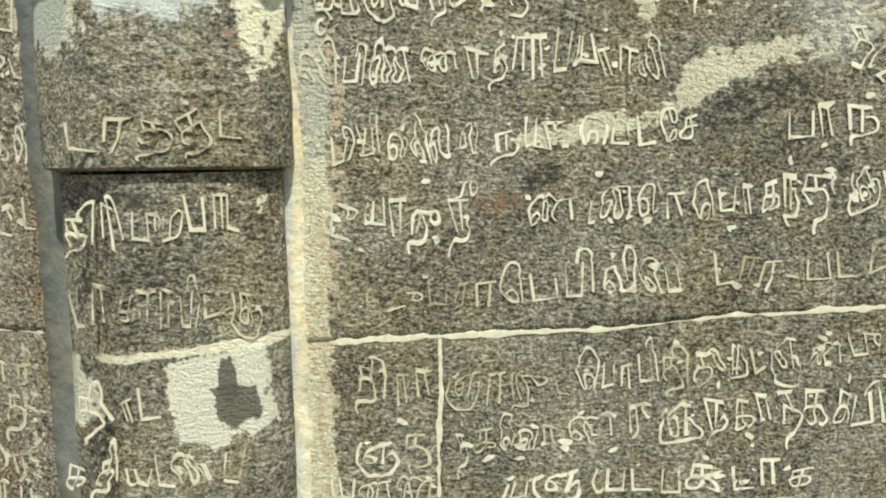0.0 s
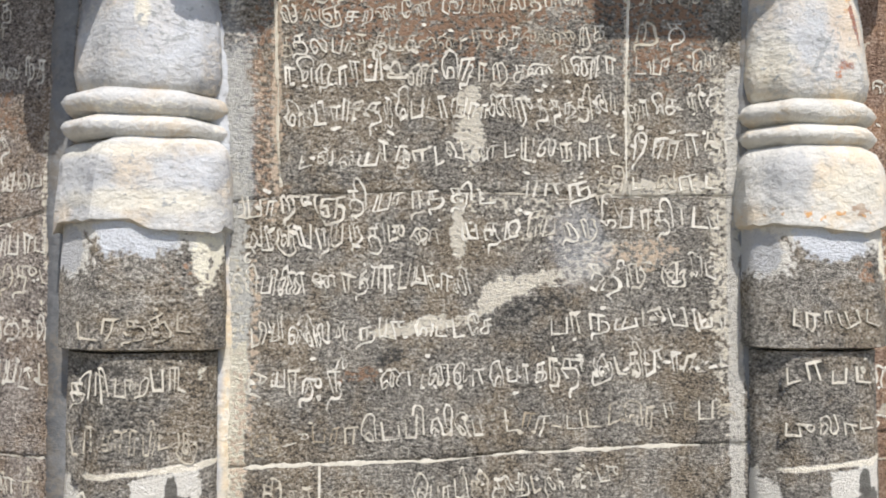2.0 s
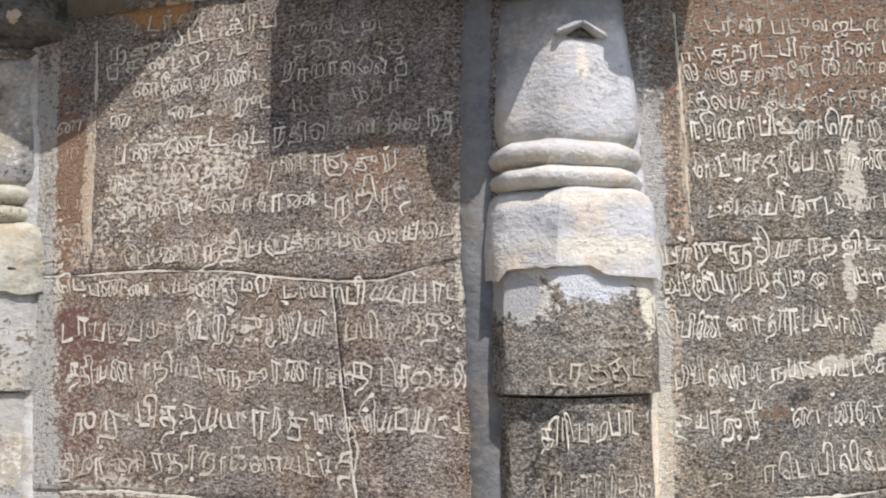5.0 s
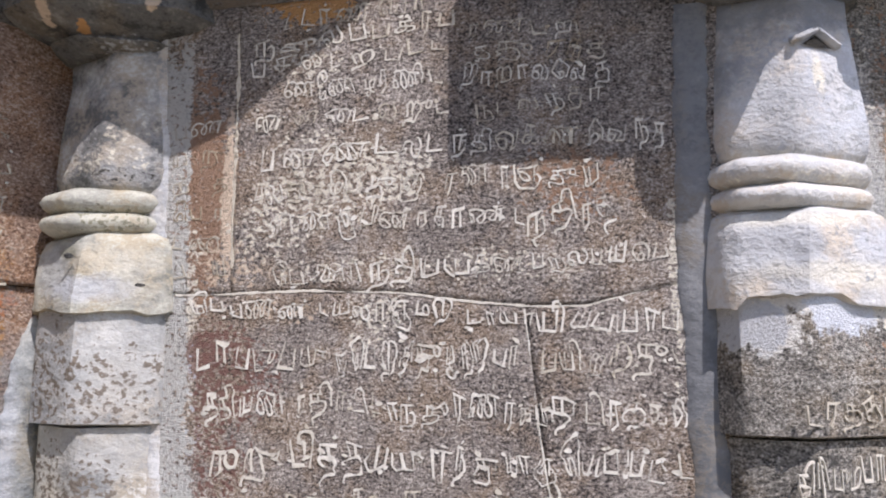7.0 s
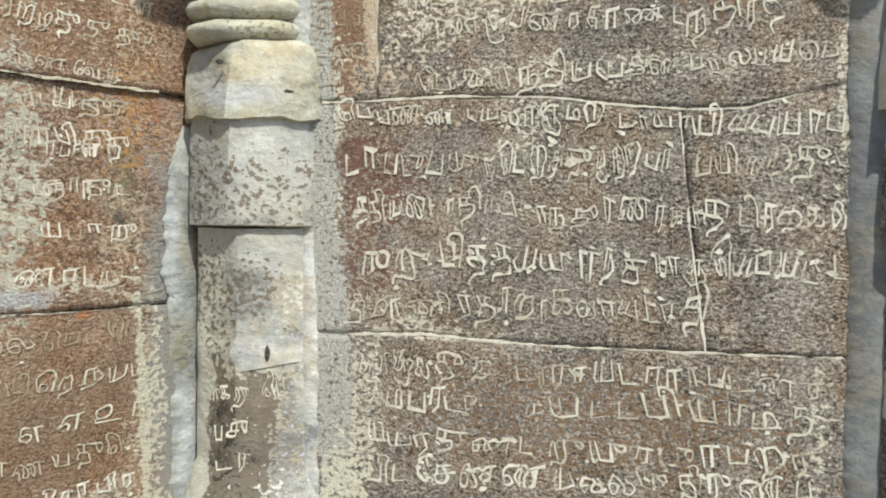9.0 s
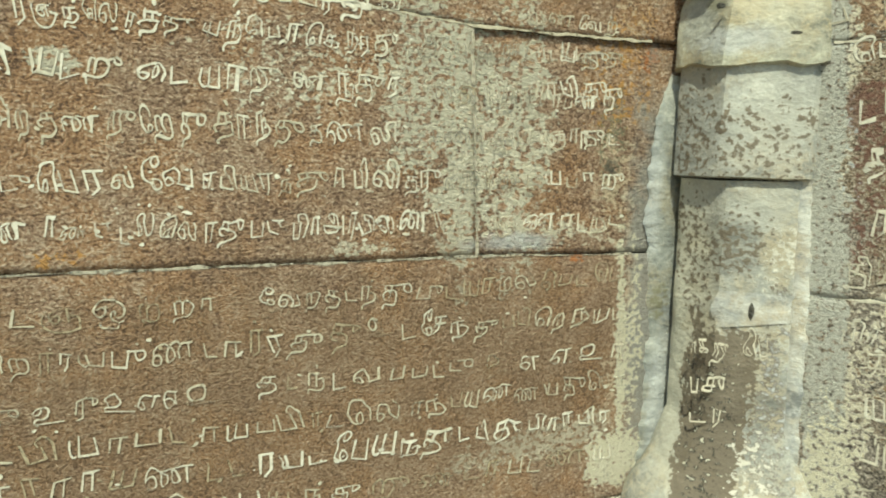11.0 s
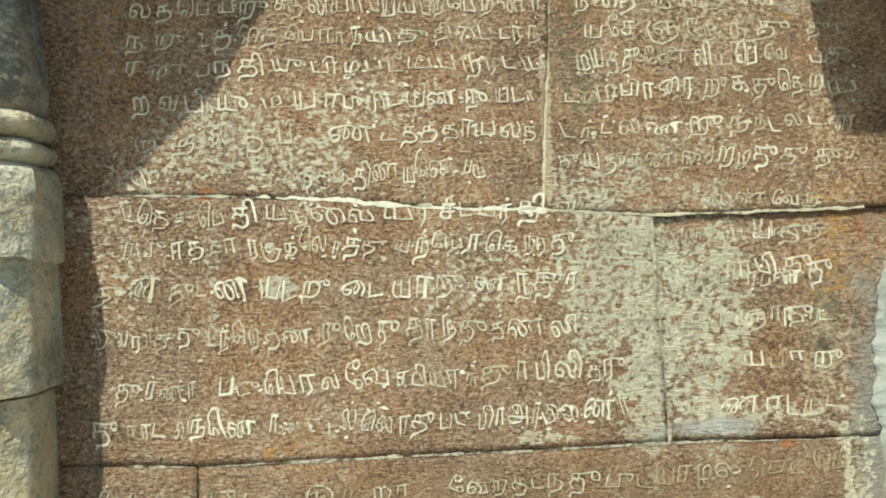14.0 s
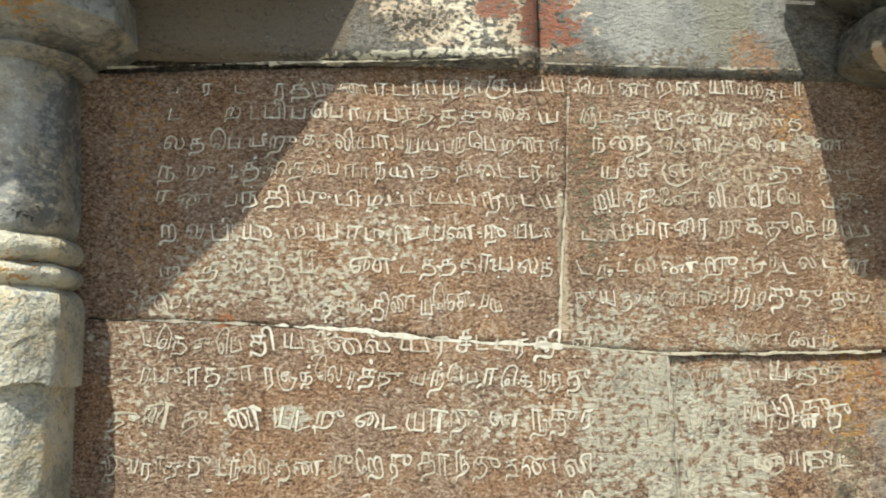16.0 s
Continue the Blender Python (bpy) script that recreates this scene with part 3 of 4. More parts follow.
JOINTS_C = {
    "low": (0.006, [(-0.774, 1.335), (-0.586, 1.322), (-0.329, 1.321), (-0.079, 1.321), (0.325, 1.32), (0.72, 1.311)]),
    "mid": (0.007, [(-0.786, 1.835), (-0.614, 1.83), (-0.49, 1.825), (-0.3, 1.814), (-0.128, 1.796), (0.093, 1.787), (0.297, 1.773), (0.484, 1.772), (0.748, 1.778)]),
    "midv": (0.01, [(0.306, 1.764), (0.307, 1.65), (0.318, 1.495), (0.325, 1.322)]),
    "upv": (0.007, [(0.118, 2.349), (0.111, 2.223), (0.107, 2.117), (0.097, 1.968), (0.086, 1.795)]),
    "lowv": (0.005, [(-0.586, 1.32), (-0.589, 1.197), (-0.595, 1.072), (-0.6, 0.944)]),
    "top": (0.006, [(-0.791, 2.313), (-0.486, 2.333), (-0.239, 2.345), (0.003, 2.361), (0.348, 2.36), (0.618, 2.366)]),
}

GRANITE = ((0.058, 0.054, 0.046), (0.265, 0.246, 0.205), (0.62, 0.575, 0.48))
RED_STONE = ((0.155, 0.097, 0.068), (0.42, 0.282, 0.194), (0.72, 0.58, 0.445))
MIXED = ((0.062, 0.054, 0.047), (0.295, 0.256, 0.216), (0.65, 0.585, 0.495))
stone_a = rough_surface("dark_granite", *GRANITE, STAINS_A1 + STAINS_A2, grain=0.85, relief=2.3)
stone_b = rough_surface("dark_red_granite", *MIXED, STAINS_B1 + STAINS_B2, grain=0.85, relief=2.3)
stone_c = rough_surface("red_brown_stone", *RED_STONE, STAINS_C1 + STAINS_C2, grain=0.82, relief=3.1)
plain_stone = rough_surface("grey_stone", *GRANITE)
mortar = rough_surface("lime_mortar", (0.46, 0.42, 0.32), (0.66, 0.62, 0.50), (0.82, 0.79, 0.68), relief=0.8)
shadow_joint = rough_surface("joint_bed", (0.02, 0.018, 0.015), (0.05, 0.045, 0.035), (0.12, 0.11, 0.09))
# vase top and upper left: soot, darkened further for shade under the capital
limewash = rough_surface("limewash", (0.30, 0.30, 0.29), (0.445, 0.44, 0.41), (0.545, 0.535, 0.49), [
    (-0.09, 1.80, 0.06, 0.05, 0, "haze", 0.75, 1), (0.10, 1.82, 0.05, 0.04, 0, "blue", 0.6, 1), (0.02, 1.765, 0.13, 0.02, 0, "cream", 0.6, 1), (0.04, 2.12, 0.10, 0.12, 0, "blue", 0.7, 1), (-0.08, 2.06, 0.07, 0.08, 0, "haze", 0.7, 1),
    (0.0, 2.13, 0.012, 0.035, 0, "cream", 0.8, 1), (-0.05, 1.86, 0.10, 0.012, 0, "cream", 0.5, 1), (0.0, 2.295, 0.40, 0.07, 0, "grime", 0.85, 1), (-0.15, 2.20, 0.035, 0.09, 0, "grime", 0.7, 1), (-0.02, 2.09, 0.14, 0.09, 0, "grey", 0.30), (0.05, 1.81, 0.16, 0.06, 0, "grey", 0.27), (0.0, 1.93, 0.16, 0.03, 0, "cream", 0.36, 0.5)], relief=1.5, dirt=0.85, coat=1.0)
# grey at the vase top also carries the capital's shade in its colour
flaking_wash = rough_surface("flaking_limewash", (0.35, 0.345, 0.31), (0.49, 0.475, 0.42), (0.58, 0.56, 0.49), [
    (0.0, 2.295, 0.40, 0.07, 0, "grime", 0.85, 1), (-0.03, 2.10, 0.07, 0.09, 0, "blue", 0.6, 1), (0.05, 2.13, 0.035, 0.05, 10, "pale", 0.6, 1), (0.065, 2.14, 0.006, 0.045, 12, "brick", 0.7), (0.045, 2.04, 0.022, 0.018, 0, "brick", 0.55, 0.5), (-0.01, 2.06, 0.005, 0.06, -30, "grey", 0.8), (-0.10, 2.05, 0.04, 0.05, 0, "cream", 0.6, 1), (0.05, 1.755, 0.02, 0.012, 0, "rust", 0.6), (0.06, 2.20, 0.012, 0.06, -15, "ochre", 0.42), (0.04, 2.03, 0.03, 0.02, 0, "orange", 0.42), (0.02, 2.05, 0.014, 0.02, 0, "grey", 0.5),
    (0.04, 1.80, 0.08, 0.04, 0, "cream", 0.5, 1), (-0.08, 1.82, 0.04, 0.05, 0, "haze", 0.7, 1), (0.0, 1.745, 0.14, 0.012, 0, "ochre", 0.34), (0.0, 2.08, 0.14, 0.10, 0, "grey", 0.30)], relief=1.6, dirt=0.85, coat=1.0)
plaster_grey = rough_surface("weathered_plaster", (0.13, 0.13, 0.12), (0.28, 0.28, 0.26), (0.44, 0.43, 0.38), [
    (0.1, 2.36, 0.05, 0.03, 0, "ochre", 0.5), (-0.12, 2.36, 0.03, 0.04, 0, "ochre", 0.5), (0.0, 2.03, 0.13, 0.03, 0, "cream", 0.36), (0.05, 2.10, 0.07, 0.06, 0, "cream", 0.28), (0.03, 2.01, 0.1, 0.02, 0, "soot", 0.34)], relief=1.3, coat=1.0)
sooty = rough_surface("sooty_plaster", (0.05, 0.05, 0.046), (0.125, 0.125, 0.115), (0.23, 0.225, 0.20), [
    (0.09, 2.36, 0.020, 0.014, 20, "pale", 0.9, 0.2), (-0.13, 2.345, 0.014, 0.018, 0, "pale", 0.9, 0.2), (-0.06, 2.32, 0.012, 0.008, 0, "ochre", 0.8, 0.2), (0.02, 2.30, 0.06, 0.02, 0, "grey", 0.4)], dirt=0.8, coat=1.0)
# darker than the other plaster edges: shade of the recess is in the colour
fillet_plaster = rough_surface("shade_grey_fillet", (0.125, 0.129, 0.128), (0.165, 0.169, 0.166), (0.215, 0.217, 0.208), relief=0.6, coat=1.0)
strip_plaster = rough_surface("plaster_edge", (0.22, 0.225, 0.22), (0.36, 0.365, 0.35), (0.50, 0.495, 0.455), relief=0.9, dirt=0.7, coat=1.0)
green_plaster = rough_surface("greenish_plaster_edge", (0.15, 0.158, 0.15), (0.24, 0.25, 0.232), (0.34, 0.342, 0.305), [(0.71, 1.15, 0.02, 0.3, 0, "cream", 0.5, 1), (0.76, 1.45, 0.03, 0.15, 0, "blue", 0.5, 1), (0.83, 0.95, 0.04, 0.2, 0, "blue", 0.6, 1), (0.80, 1.2, 0.03, 0.05, 0, "moss", 0.5, 0.5)], relief=1.2, dirt=0.7, coat=1.0)
cream_plaster = rough_surface("cream_plaster_edge", (0.33, 0.30, 0.23), (0.53, 0.49, 0.39), (0.69, 0.65, 0.53), [(-0.418, 1.55, 0.018, 0.9, 0, "blue", 0.85, 1), (-0.39, 1.95, 0.05, 0.30, 0, "blue", 0.9, 1), (-0.37, 1.30, 0.03, 0.4, 0, "ochre", 0.22), (-0.39, 1.2, 0.03, 0.5, 0, "grey", 0.2)], relief=1.0, dirt=0.8, coat=1.0)
ground_stone = rough_surface("paving", (0.20, 0.18, 0.14), (0.34, 0.31, 0.25), (0.46, 0.43, 0.36))
# near-black colour stands for the shade inside the niche and chipped holes
hole_black = rough_surface("hole", (0.03, 0.03, 0.028), (0.07, 0.068, 0.06), (0.13, 0.125, 0.11))
beam_paint = rough_surface("flaking_beam_paint", (0.075, 0.07, 0.06), (0.165, 0.155, 0.135), (0.28, 0.265, 0.23), [
    (-0.62, 2.45, 0.32, 0.14, 0, "umber", 0.7, 0.5), (0.36, 2.47, 0.26, 0.10, 0, "grey", 0.6, 1), (0.26, 2.47, 0.05, 0.12, 0, "ash", 0.28, 1), (0.46, 2.47, 0.05, 0.12, 0, "moss", 0.5, 1),
    (-0.16, 2.46, 0.12, 0.10, 0, "pale", 0.6), (-0.04, 2.47, 0.16, 0.10, 0, "cream", 0.50), (0.05, 2.44, 0.10, 0.10, 0, "pale", 0.6), (-0.04, 2.47, 0.05, 0.04, 20, "brick", 0.6), (0.07, 2.45, 0.06, 0.07, 0, "brick", 0.7), (0.11, 2.43, 0.04, 0.05, 0, "brick", 0.55), (-0.20, 2.43, 0.09, 0.03, 10, "dark", 0.5),
    (0.35, 2.375, 0.16, 0.03, 0, "umber", 0.42), (0.10, 2.37, 0.10, 0.014, 0, "umber", 0.6, 0.5), (0.51, 2.40, 0.05, 0.05, 0, "rust", 0.62), (-0.18, 2.365, 0.22, 0.010, 4, "cream", 0.62)], dirt=0.7)


# ---- helpers for meshes ----
def part(name, bm, material, parent, label="", smooth=True):
    me = bpy.data.meshes.new(name)
    bm.to_mesh(me)
    bm.free()
    me.materials.append(material)
    if smooth:
        me.polygons.foreach_set("use_smooth", [True] * len(me.polygons))
    ob = new(name, me)
    ob.parent = parent
    if label:
        ob["label"] = label
    return ob


def holder(name, x, y, heading, label, category, kind="", group=""):
    ob = new(name)
    ob.empty_display_size = 0.1
    ob.matrix_basis = pose(x, y, 0, 0, 0, heading)
    ob.matrix_world = ob.matrix_basis.copy()
    return tagged(ob, label, category, group, kind)


def wobble(p, size, scale, seed=0.0):
    return size * (noise.noise(Vector((p[0] * scale + seed, p[1] * scale, p[2] * scale - seed))))


def stone(parent, left, right, lo, hi, depth, material, seed, proud=0.0, cell=0.013, g=0.0003):
    """A dressed block between two upright joints (u at foot and head) and two bed joints (height over u). Its face is uneven and its edges are worn back."""
    nu = max(4, int((right[0] - left[0]) / cell))
    nz = max(4, int((hi(right[0]) - lo(left[0])) / cell))
    bm = bmesh.new()
    grid = []
    for j in range(nz + 1):
        b = j / nz
        row = []
        for i in range(nu + 1):
            a = i / nu
            u = (left[0] * (1 - b) + left[1] * b + g) * (1 - a) + (right[0] * (1 - b) + right[1] * b - g) * a
            z = (lo(u) + g) * (1 - b) + (hi(u) - g) * b
            rim = min(i, nu - i, j, nz - j)
            y = -proud + wobble((u, seed, z), 0.0016, 11) + wobble((u, seed, z), 0.0007, 40) + (0.0010 if rim == 0 else 0)
            if rim == 0:
                u += wobble((u, 7.0, z), 0.003, 23)
                z += wobble((z, 3.0, u), 0.003, 23)
            row.append(bm.verts.new((u, y, z)))
        grid.append(row)
    for j in range(nz):
        for i in range(nu):
            bm.faces.new((grid[j][i], grid[j][i + 1], grid[j + 1][i + 1], grid[j + 1][i]))
    ring = [grid[0][i] for i in range(nu + 1)] + [grid[j][nu] for j in range(1, nz + 1)] + [grid[nz][i] for i in range(nu - 1, -1, -1)] + [grid[j][0] for j in range(nz - 1, 0, -1)]
    back = [bm.verts.new((v.co.x, depth, v.co.z)) for v in ring]
    for k in range(len(ring)):
        n = (k + 1) % len(ring)
        bm.faces.new((ring[n], ring[k], back[k], back[n]))
    return part("stone", bm, material, parent)


def uneven(u, z, seed):
    """Ragged, with large and small swings and no beat."""
    return sum(g * noise.noise(Vector((u * f + seed * 3.1, seed, z * f * 0.93 + seed))) for f, g in ((4.3, 0.7), (13.7, 0.8), (41.0, 0.7), (97.0, 0.5)))


def joint(parent, line, width, material, name="mortar_joint", proud=0.0016, ragged=0.8, label="", broken=0.0, back=0.0):
    """A smeared mortar line along (u, z) points, of uneven width, thicker in its middle."""
    pts = []
    for (ua, za), (ub, zb) in zip(line, line[1:]):
        n = max(2, int(math.hypot(ub - ua, zb - za) / 0.005))
        pts += [(ua + (ub - ua) * k / n, za + (zb - za) * k / n) for k in range(n)]
    pts.append(line[-1])
    lip = 0.0006 if broken else 0.004
    bm = bmesh.new()
    rows = []
    for k, (u, z) in enumerate(pts):
        ua, za = pts[max(0, k - 1)]
        ub, zb = pts[min(len(pts) - 1, k + 1)]
        ln = math.hypot(ub - ua, zb - za) or 1
        nx, nz = -(zb - za) / ln, (ub - ua) / ln
        s = uneven(u, z, 0.3) * min(width * 0.5, 0.006)
        fine = min(width, 0.009) * ragged
        wl = max(width * 0.1, width * (1 + ragged * 0.6 * uneven(u * 0.4, z * 0.4, 1.7)) + fine * uneven(u * 1.7, z * 1.7, 3.7))
        wr = max(width * 0.1, width * (1 + ragged * 0.6 * uneven(u * 0.4, z * 0.4, 7.7)) + fine * uneven(u * 1.7, z * 1.7, 5.7))
        if broken:
            left_over = min(1.5, max(0.04, 0.75 + broken * 2.0 * uneven(u * 0.8, z * 0.8, 11.3)))
            wl, wr = wl * left_over, wr * left_over
        row = []
        for side, y in ((-wl, lip), (-wl * 0.85, -proud * 0.7), (0, -proud), (wr * 0.85, -proud * 0.7), (wr, lip)):
            row.append(bm.verts.new((u + nx * (s + side), back + y + wobble((u, side, z), 0.0003 if broken else 0.0008, 60), z + nz * (s + side))))
        rows.append(row)
    for a, b in zip(rows, rows[1:]):
        for i in range(4):
            bm.faces.new((a[i], b[i], b[i + 1], a[i + 1]))
    bmesh.ops.recalc_face_normals(bm, faces=bm.faces[:])
    return part(name, bm, material, parent, label, smooth=not broken)


# ---- cut letters ----
PREFIX = "\u0bc6\u0bc7\u0bc8"
GLYPHS = {}
WEIGHTS = {"a": (-0.013, -0.008, -0.002), "b": (-0.016, -0.011, -0.006), "c": (-0.018, -0.013), "d": (-0.018, -0.013), "e": (-0.014, -0.008)}
WORN = {"a": "aaab", "b": "abbc", "c": "bccd", "d": "ccdd", "e": "eeed"}      # how the lime differs from letter to letter
CRUMBS = {"a": 3.0, "b": 2.6, "c": 1.1, "d": 0.5, "e": 0.6}                   # flecks of lime left beside each letter


def written_order(s):
    s = s.replace("\u0bca", "\u0bc6\u0bbe").replace("\u0bcb", "\u0bc7\u0bbe")
    out = []
    for ch in s:
        if ch in PREFIX and out:
            out.insert(len(out) - 1, ch)
        else:
            out.append(ch)
    return "".join(out)


def glyph(s, weight=0.0):
    """Outline mesh of one written syllable from the built-in font, in units of the letter's height; weight swells or thins the cut."""
    if (s, weight) not in GLYPHS:
        cu = bpy.data.curves.new("letter", "FONT")
        cu.body, cu.resolution_u, cu.extrude, cu.offset = written_order(s), 3, 0.5, weight
        ob = new("letter", cu)
        dg = bpy.context.evaluated_depsgraph_get()
        me = ob.evaluated_get(dg).to_mesh()
        vs = np.array([v.co[:] for v in me.vertices]) if len(me.vertices) else np.zeros((0, 3))
        fs = [tuple(p.vertices) for p in me.polygons]
        ob.evaluated_get(dg).to_mesh_clear()
        bpy.data.objects.remove(ob)
        bpy.data.curves.remove(cu)
        GLYPHS[(s, weight)] = (vs, fs)
    return GLYPHS[(s, weight)]


def letter_row(parent, u0, z0, u1, z1, height, wear, text, y=-0.0013, thick=0.0010, single=False):
    """One line of an inscription, cut by hand: every letter sits, leans and is sized a little differently."""
    cells = text.split()
    unit = max(v[1] for v in glyph("\u0baa")[0])
    shapes = [glyph(c, random.choice(WEIGHTS[wear])) for c in cells]
    widths = [random.uniform(0.9, 1.35) * max(0.22, (v[:, 0].max() - v[:, 0].min()) / unit) if len(v) else 0.4 for v, f in shapes]
    gap = 0.22
    total = sum(widths) + gap * (len(cells) - 1)
    length = math.hypot(u1 - u0, z1 - z0)
    stretch = length / (total * height)
    if stretch > 1.1 and len(cells) > 1:
        stretch = 1.1
        gap = (length / (height * stretch) - sum(widths)) / (len(cells) - 1)
    tilt = math.atan2(z1 - z0, u1 - u0)
    verts, faces, worn = [], [], []
    grades = "abcde"
    at = 0.0
    for c, (vs, fs), w in zip(cells, shapes, widths):
        if len(vs):
            k, lean = random.uniform(0.78, 1.24), random.uniform(-0.17, 0.17)
            lift = random.uniform(-0.20, 0.14)
            x = (vs[:, 0] - vs[:, 0].min()) / unit
            q = vs[:, 1] / unit * k
            x = (at + x * w / max(0.22, x.max()) * 0.86 + q * lean) * height * stretch
            q = (q + lift) * height
            base = len(verts)
            for a, b, d in zip(x, q, vs[:, 2]):
                px, pz = u0 + a * math.cos(tilt) - b * math.sin(tilt), z0 + a * math.sin(tilt) + b * math.cos(tilt)
                jx, jz = noise.noise(Vector((px * 90, 0, pz * 90))), noise.noise(Vector((px * 90, 5, pz * 90)))
                kx, kz = noise.noise(Vector((px * 26, 9, pz * 26))), noise.noise(Vector((px * 26, 14, pz * 26)))
                lx, lz = noise.noise(Vector((px * 52, 19, pz * 52))), noise.noise(Vector((px * 52, 24, pz * 52)))
                verts.append((px + (jx * 0.07 + kx * 0.30 + lx * 0.17) * height, y - d * thick, pz + (jz * 0.07 + kz * 0.30 + lz * 0.17) * height))
            faces += [tuple(base + i for i in f) for f in fs]
            worn += [grades.index(random.choice(WORN[wear]))] * len(fs)
        at += w + gap
        if single and verts:
            me = bpy.data.meshes.new("letter")
            me.from_pydata(verts, [], faces)
            me.materials.append(CHALK[wear])
            new("letter", me).parent = parent
            verts, faces, worn = [], [], []
    if single:
        return None
    for k in range(int(CRUMBS[wear] * len(cells))):
        a, b = random.uniform(-0.02, 1.02) * length, random.gauss(0.45, 0.55) * height
        px, pz = u0 + a * math.cos(tilt) - b * math.sin(tilt), z0 + a * math.sin(tilt) + b * math.cos(tilt)
        if noise.noise(Vector((px * 7, 2.0, pz * 7))) < random.uniform(-0.35, 0.25):
            continue
        size, long, lean = random.uniform(0.03, 0.13) ** 1.15 * height * 1.4, random.uniform(0.8, 2.4), random.uniform(-0.6, 0.6)
        base, n = len(verts), random.randint(6, 9)
        for i in range(n):
            q, r = 2 * math.pi * i / n, size * random.uniform(0.55, 1.3)
            x, zz = math.cos(q) * r * long, math.sin(q) * r
            verts.append((px + x * math.cos(lean) - zz * math.sin(lean), y - thick * 0.5, pz + x * math.sin(lean) + zz * math.cos(lean)))
        faces.append(tuple(base + i for i in range(n)))
        worn.append(grades.index(random.choice(WORN[wear])))
    me = bpy.data.meshes.new("inscription_line")
    me.from_pydata(verts, [], faces)
    for g in grades:
        me.materials.append(CHALK[g])
    me.polygons.foreach_set("material_index", worn)
    ob = new("inscription_line", me)
    ob.parent = parent
    return ob


def at_u(line, u):
    if u <= line[0][0]:
        return line[0][1]
    for (ua, za), (ub, zb) in zip(line, line[1:]):
        if u <= ub:
            return za + (zb - za) * (u - ua) / (ub - ua)
    return line[-1][1]


def course(parent, low, high, cuts, ends, material, proud=(0.0, 0.0, 0.0), g=0.0003):
    """Blocks between two bed joints (each a height or a line of points), parted at the upright joints in cuts."""
    lo = (lambda u: low) if isinstance(low, float) else (lambda u: at_u(low, u))
    hi = (lambda u: high) if isinstance(high, float) else (lambda u: at_u(high, u))
    edges = [(ends[0], ends[0])] + cuts + [(ends[1], ends[1])]
    for k in range(len(edges) - 1):
        stone(parent, edges[k], edges[k + 1], lo, hi, 0.10, material, seed=random.uniform(0, 50), proud=proud[k] + random.uniform(-0.0006, 0.0006), g=g)


def slab(parent, name, u0, u1, y0, y1, z0, z1, material, bevel=0.008, rough=0.002, label=""):
    bm = bmesh.new()
    bmesh.ops.create_cube(bm, size=1)
    for v in bm.verts:
        v.co = Vector(((u0 + u1) / 2 + v.co.x * (u1 - u0), (y0 + y1) / 2 + v.co.y * (y1 - y0), (z0 + z1) / 2 + v.co.z * (z1 - z0)))
    bmesh.ops.bevel(bm, geom=bm.edges[:], offset=bevel, segments=2, affect="EDGES")
    long_edges = [e for e in bm.edges if e.calc_length() > 0.2]
    bmesh.ops.subdivide_edges(bm, edges=long_edges, cuts=14, use_grid_fill=True)
    for v in bm.verts:
        v.co += Vector((wobble(v.co, rough, 14, 1), wobble(v.co, rough, 14, 2), wobble(v.co, rough, 14, 3)))
    return part(name, bm, material, parent, label)


# ---- the three bays of the wall ----
wall_a = holder("wall_north", 0.445, 0.959, -13.46, "dark granite temple wall with limed cut letters", "wall", "structure")
wall_b = holder("wall_north_west", -0.672, 1.495, -37.61, "dark and reddish granite wall with limed cut letters", "wall", "structure")
wall_c = holder("wall_west", -2.037, 1.568, 33.66, "red-brown stone wall with limed cut letters", "wall", "structure")
wall_d = holder("wall_north_east", 1.36, 0.80, -4, "red-brown stone wall beyond the pilaster", "wall", "structure")
wall_e = holder("wall_south_west", -2.86, 0.96, 52, "dark stone wall beyond the pilaster", "wall", "structure")

JA, JB, JC = JOINTS_A, JOINTS_B, JOINTS_C


def cut(j):
    return (j[1][-1][0], j[1][0][0])


BOTTOM, TOP = 0.74, 2.385
END_A, END_B, END_C = (-0.66, 0.80), (-0.70, 0.66), (-1.02, 0.98)
course(wall_a, BOTTOM, JA["low"][1], [cut(JA["lowv"])], END_A, stone_a)
course(wall_a, JA["low"][1], JA["mid"][1], [], END_A, stone_a)
course(wall_a, JA["mid"][1], TOP, [cut(JA["leftv"]), cut(JA["rightv"])], END_A, stone_a)
course(wall_b, BOTTOM, JB["low"][1], [], END_B, stone_b)
course(wall_b, JB["low"][1], JB["mid"][1], [cut(JB["midv"])], END_B, stone_b)
course(wall_b, JB["mid"][1], TOP, [cut(JB["upv"])], END_B, stone_b)
course(wall_c, BOTTOM, JC["low"][1], [cut(JC["lowv"])], END_C, stone_c, g=0.0016)
course(wall_c, JC["low"][1], JC["mid"][1], [cut(JC["midv"])], END_C, stone_c, (0.0, -0.009), g=0.0022)
course(wall_c, JC["mid"][1], JC["top"][1], [cut(JC["upv"])], END_C, stone_c)
course(wall_d, BOTTOM, 1.30, [(0.5, 0.5)], (-0.25, 1.2), stone_c)
course(wall_d, 1.30, 1.80, [(0.3, 0.3)], (-0.25, 1.2), stone_c)
course(wall_d, 1.80, TOP, [(0.6, 0.6)], (-0.25, 1.2), stone_c)
course(wall_e, BOTTOM, 1.30, [], (-1.2, 0.1), plain_stone)
course(wall_e, 1.30, 1.80, [], (-1.2, 0.1), plain_stone)
course(wall_e, 1.80, TOP, [], (-1.2, 0.1), plain_stone)
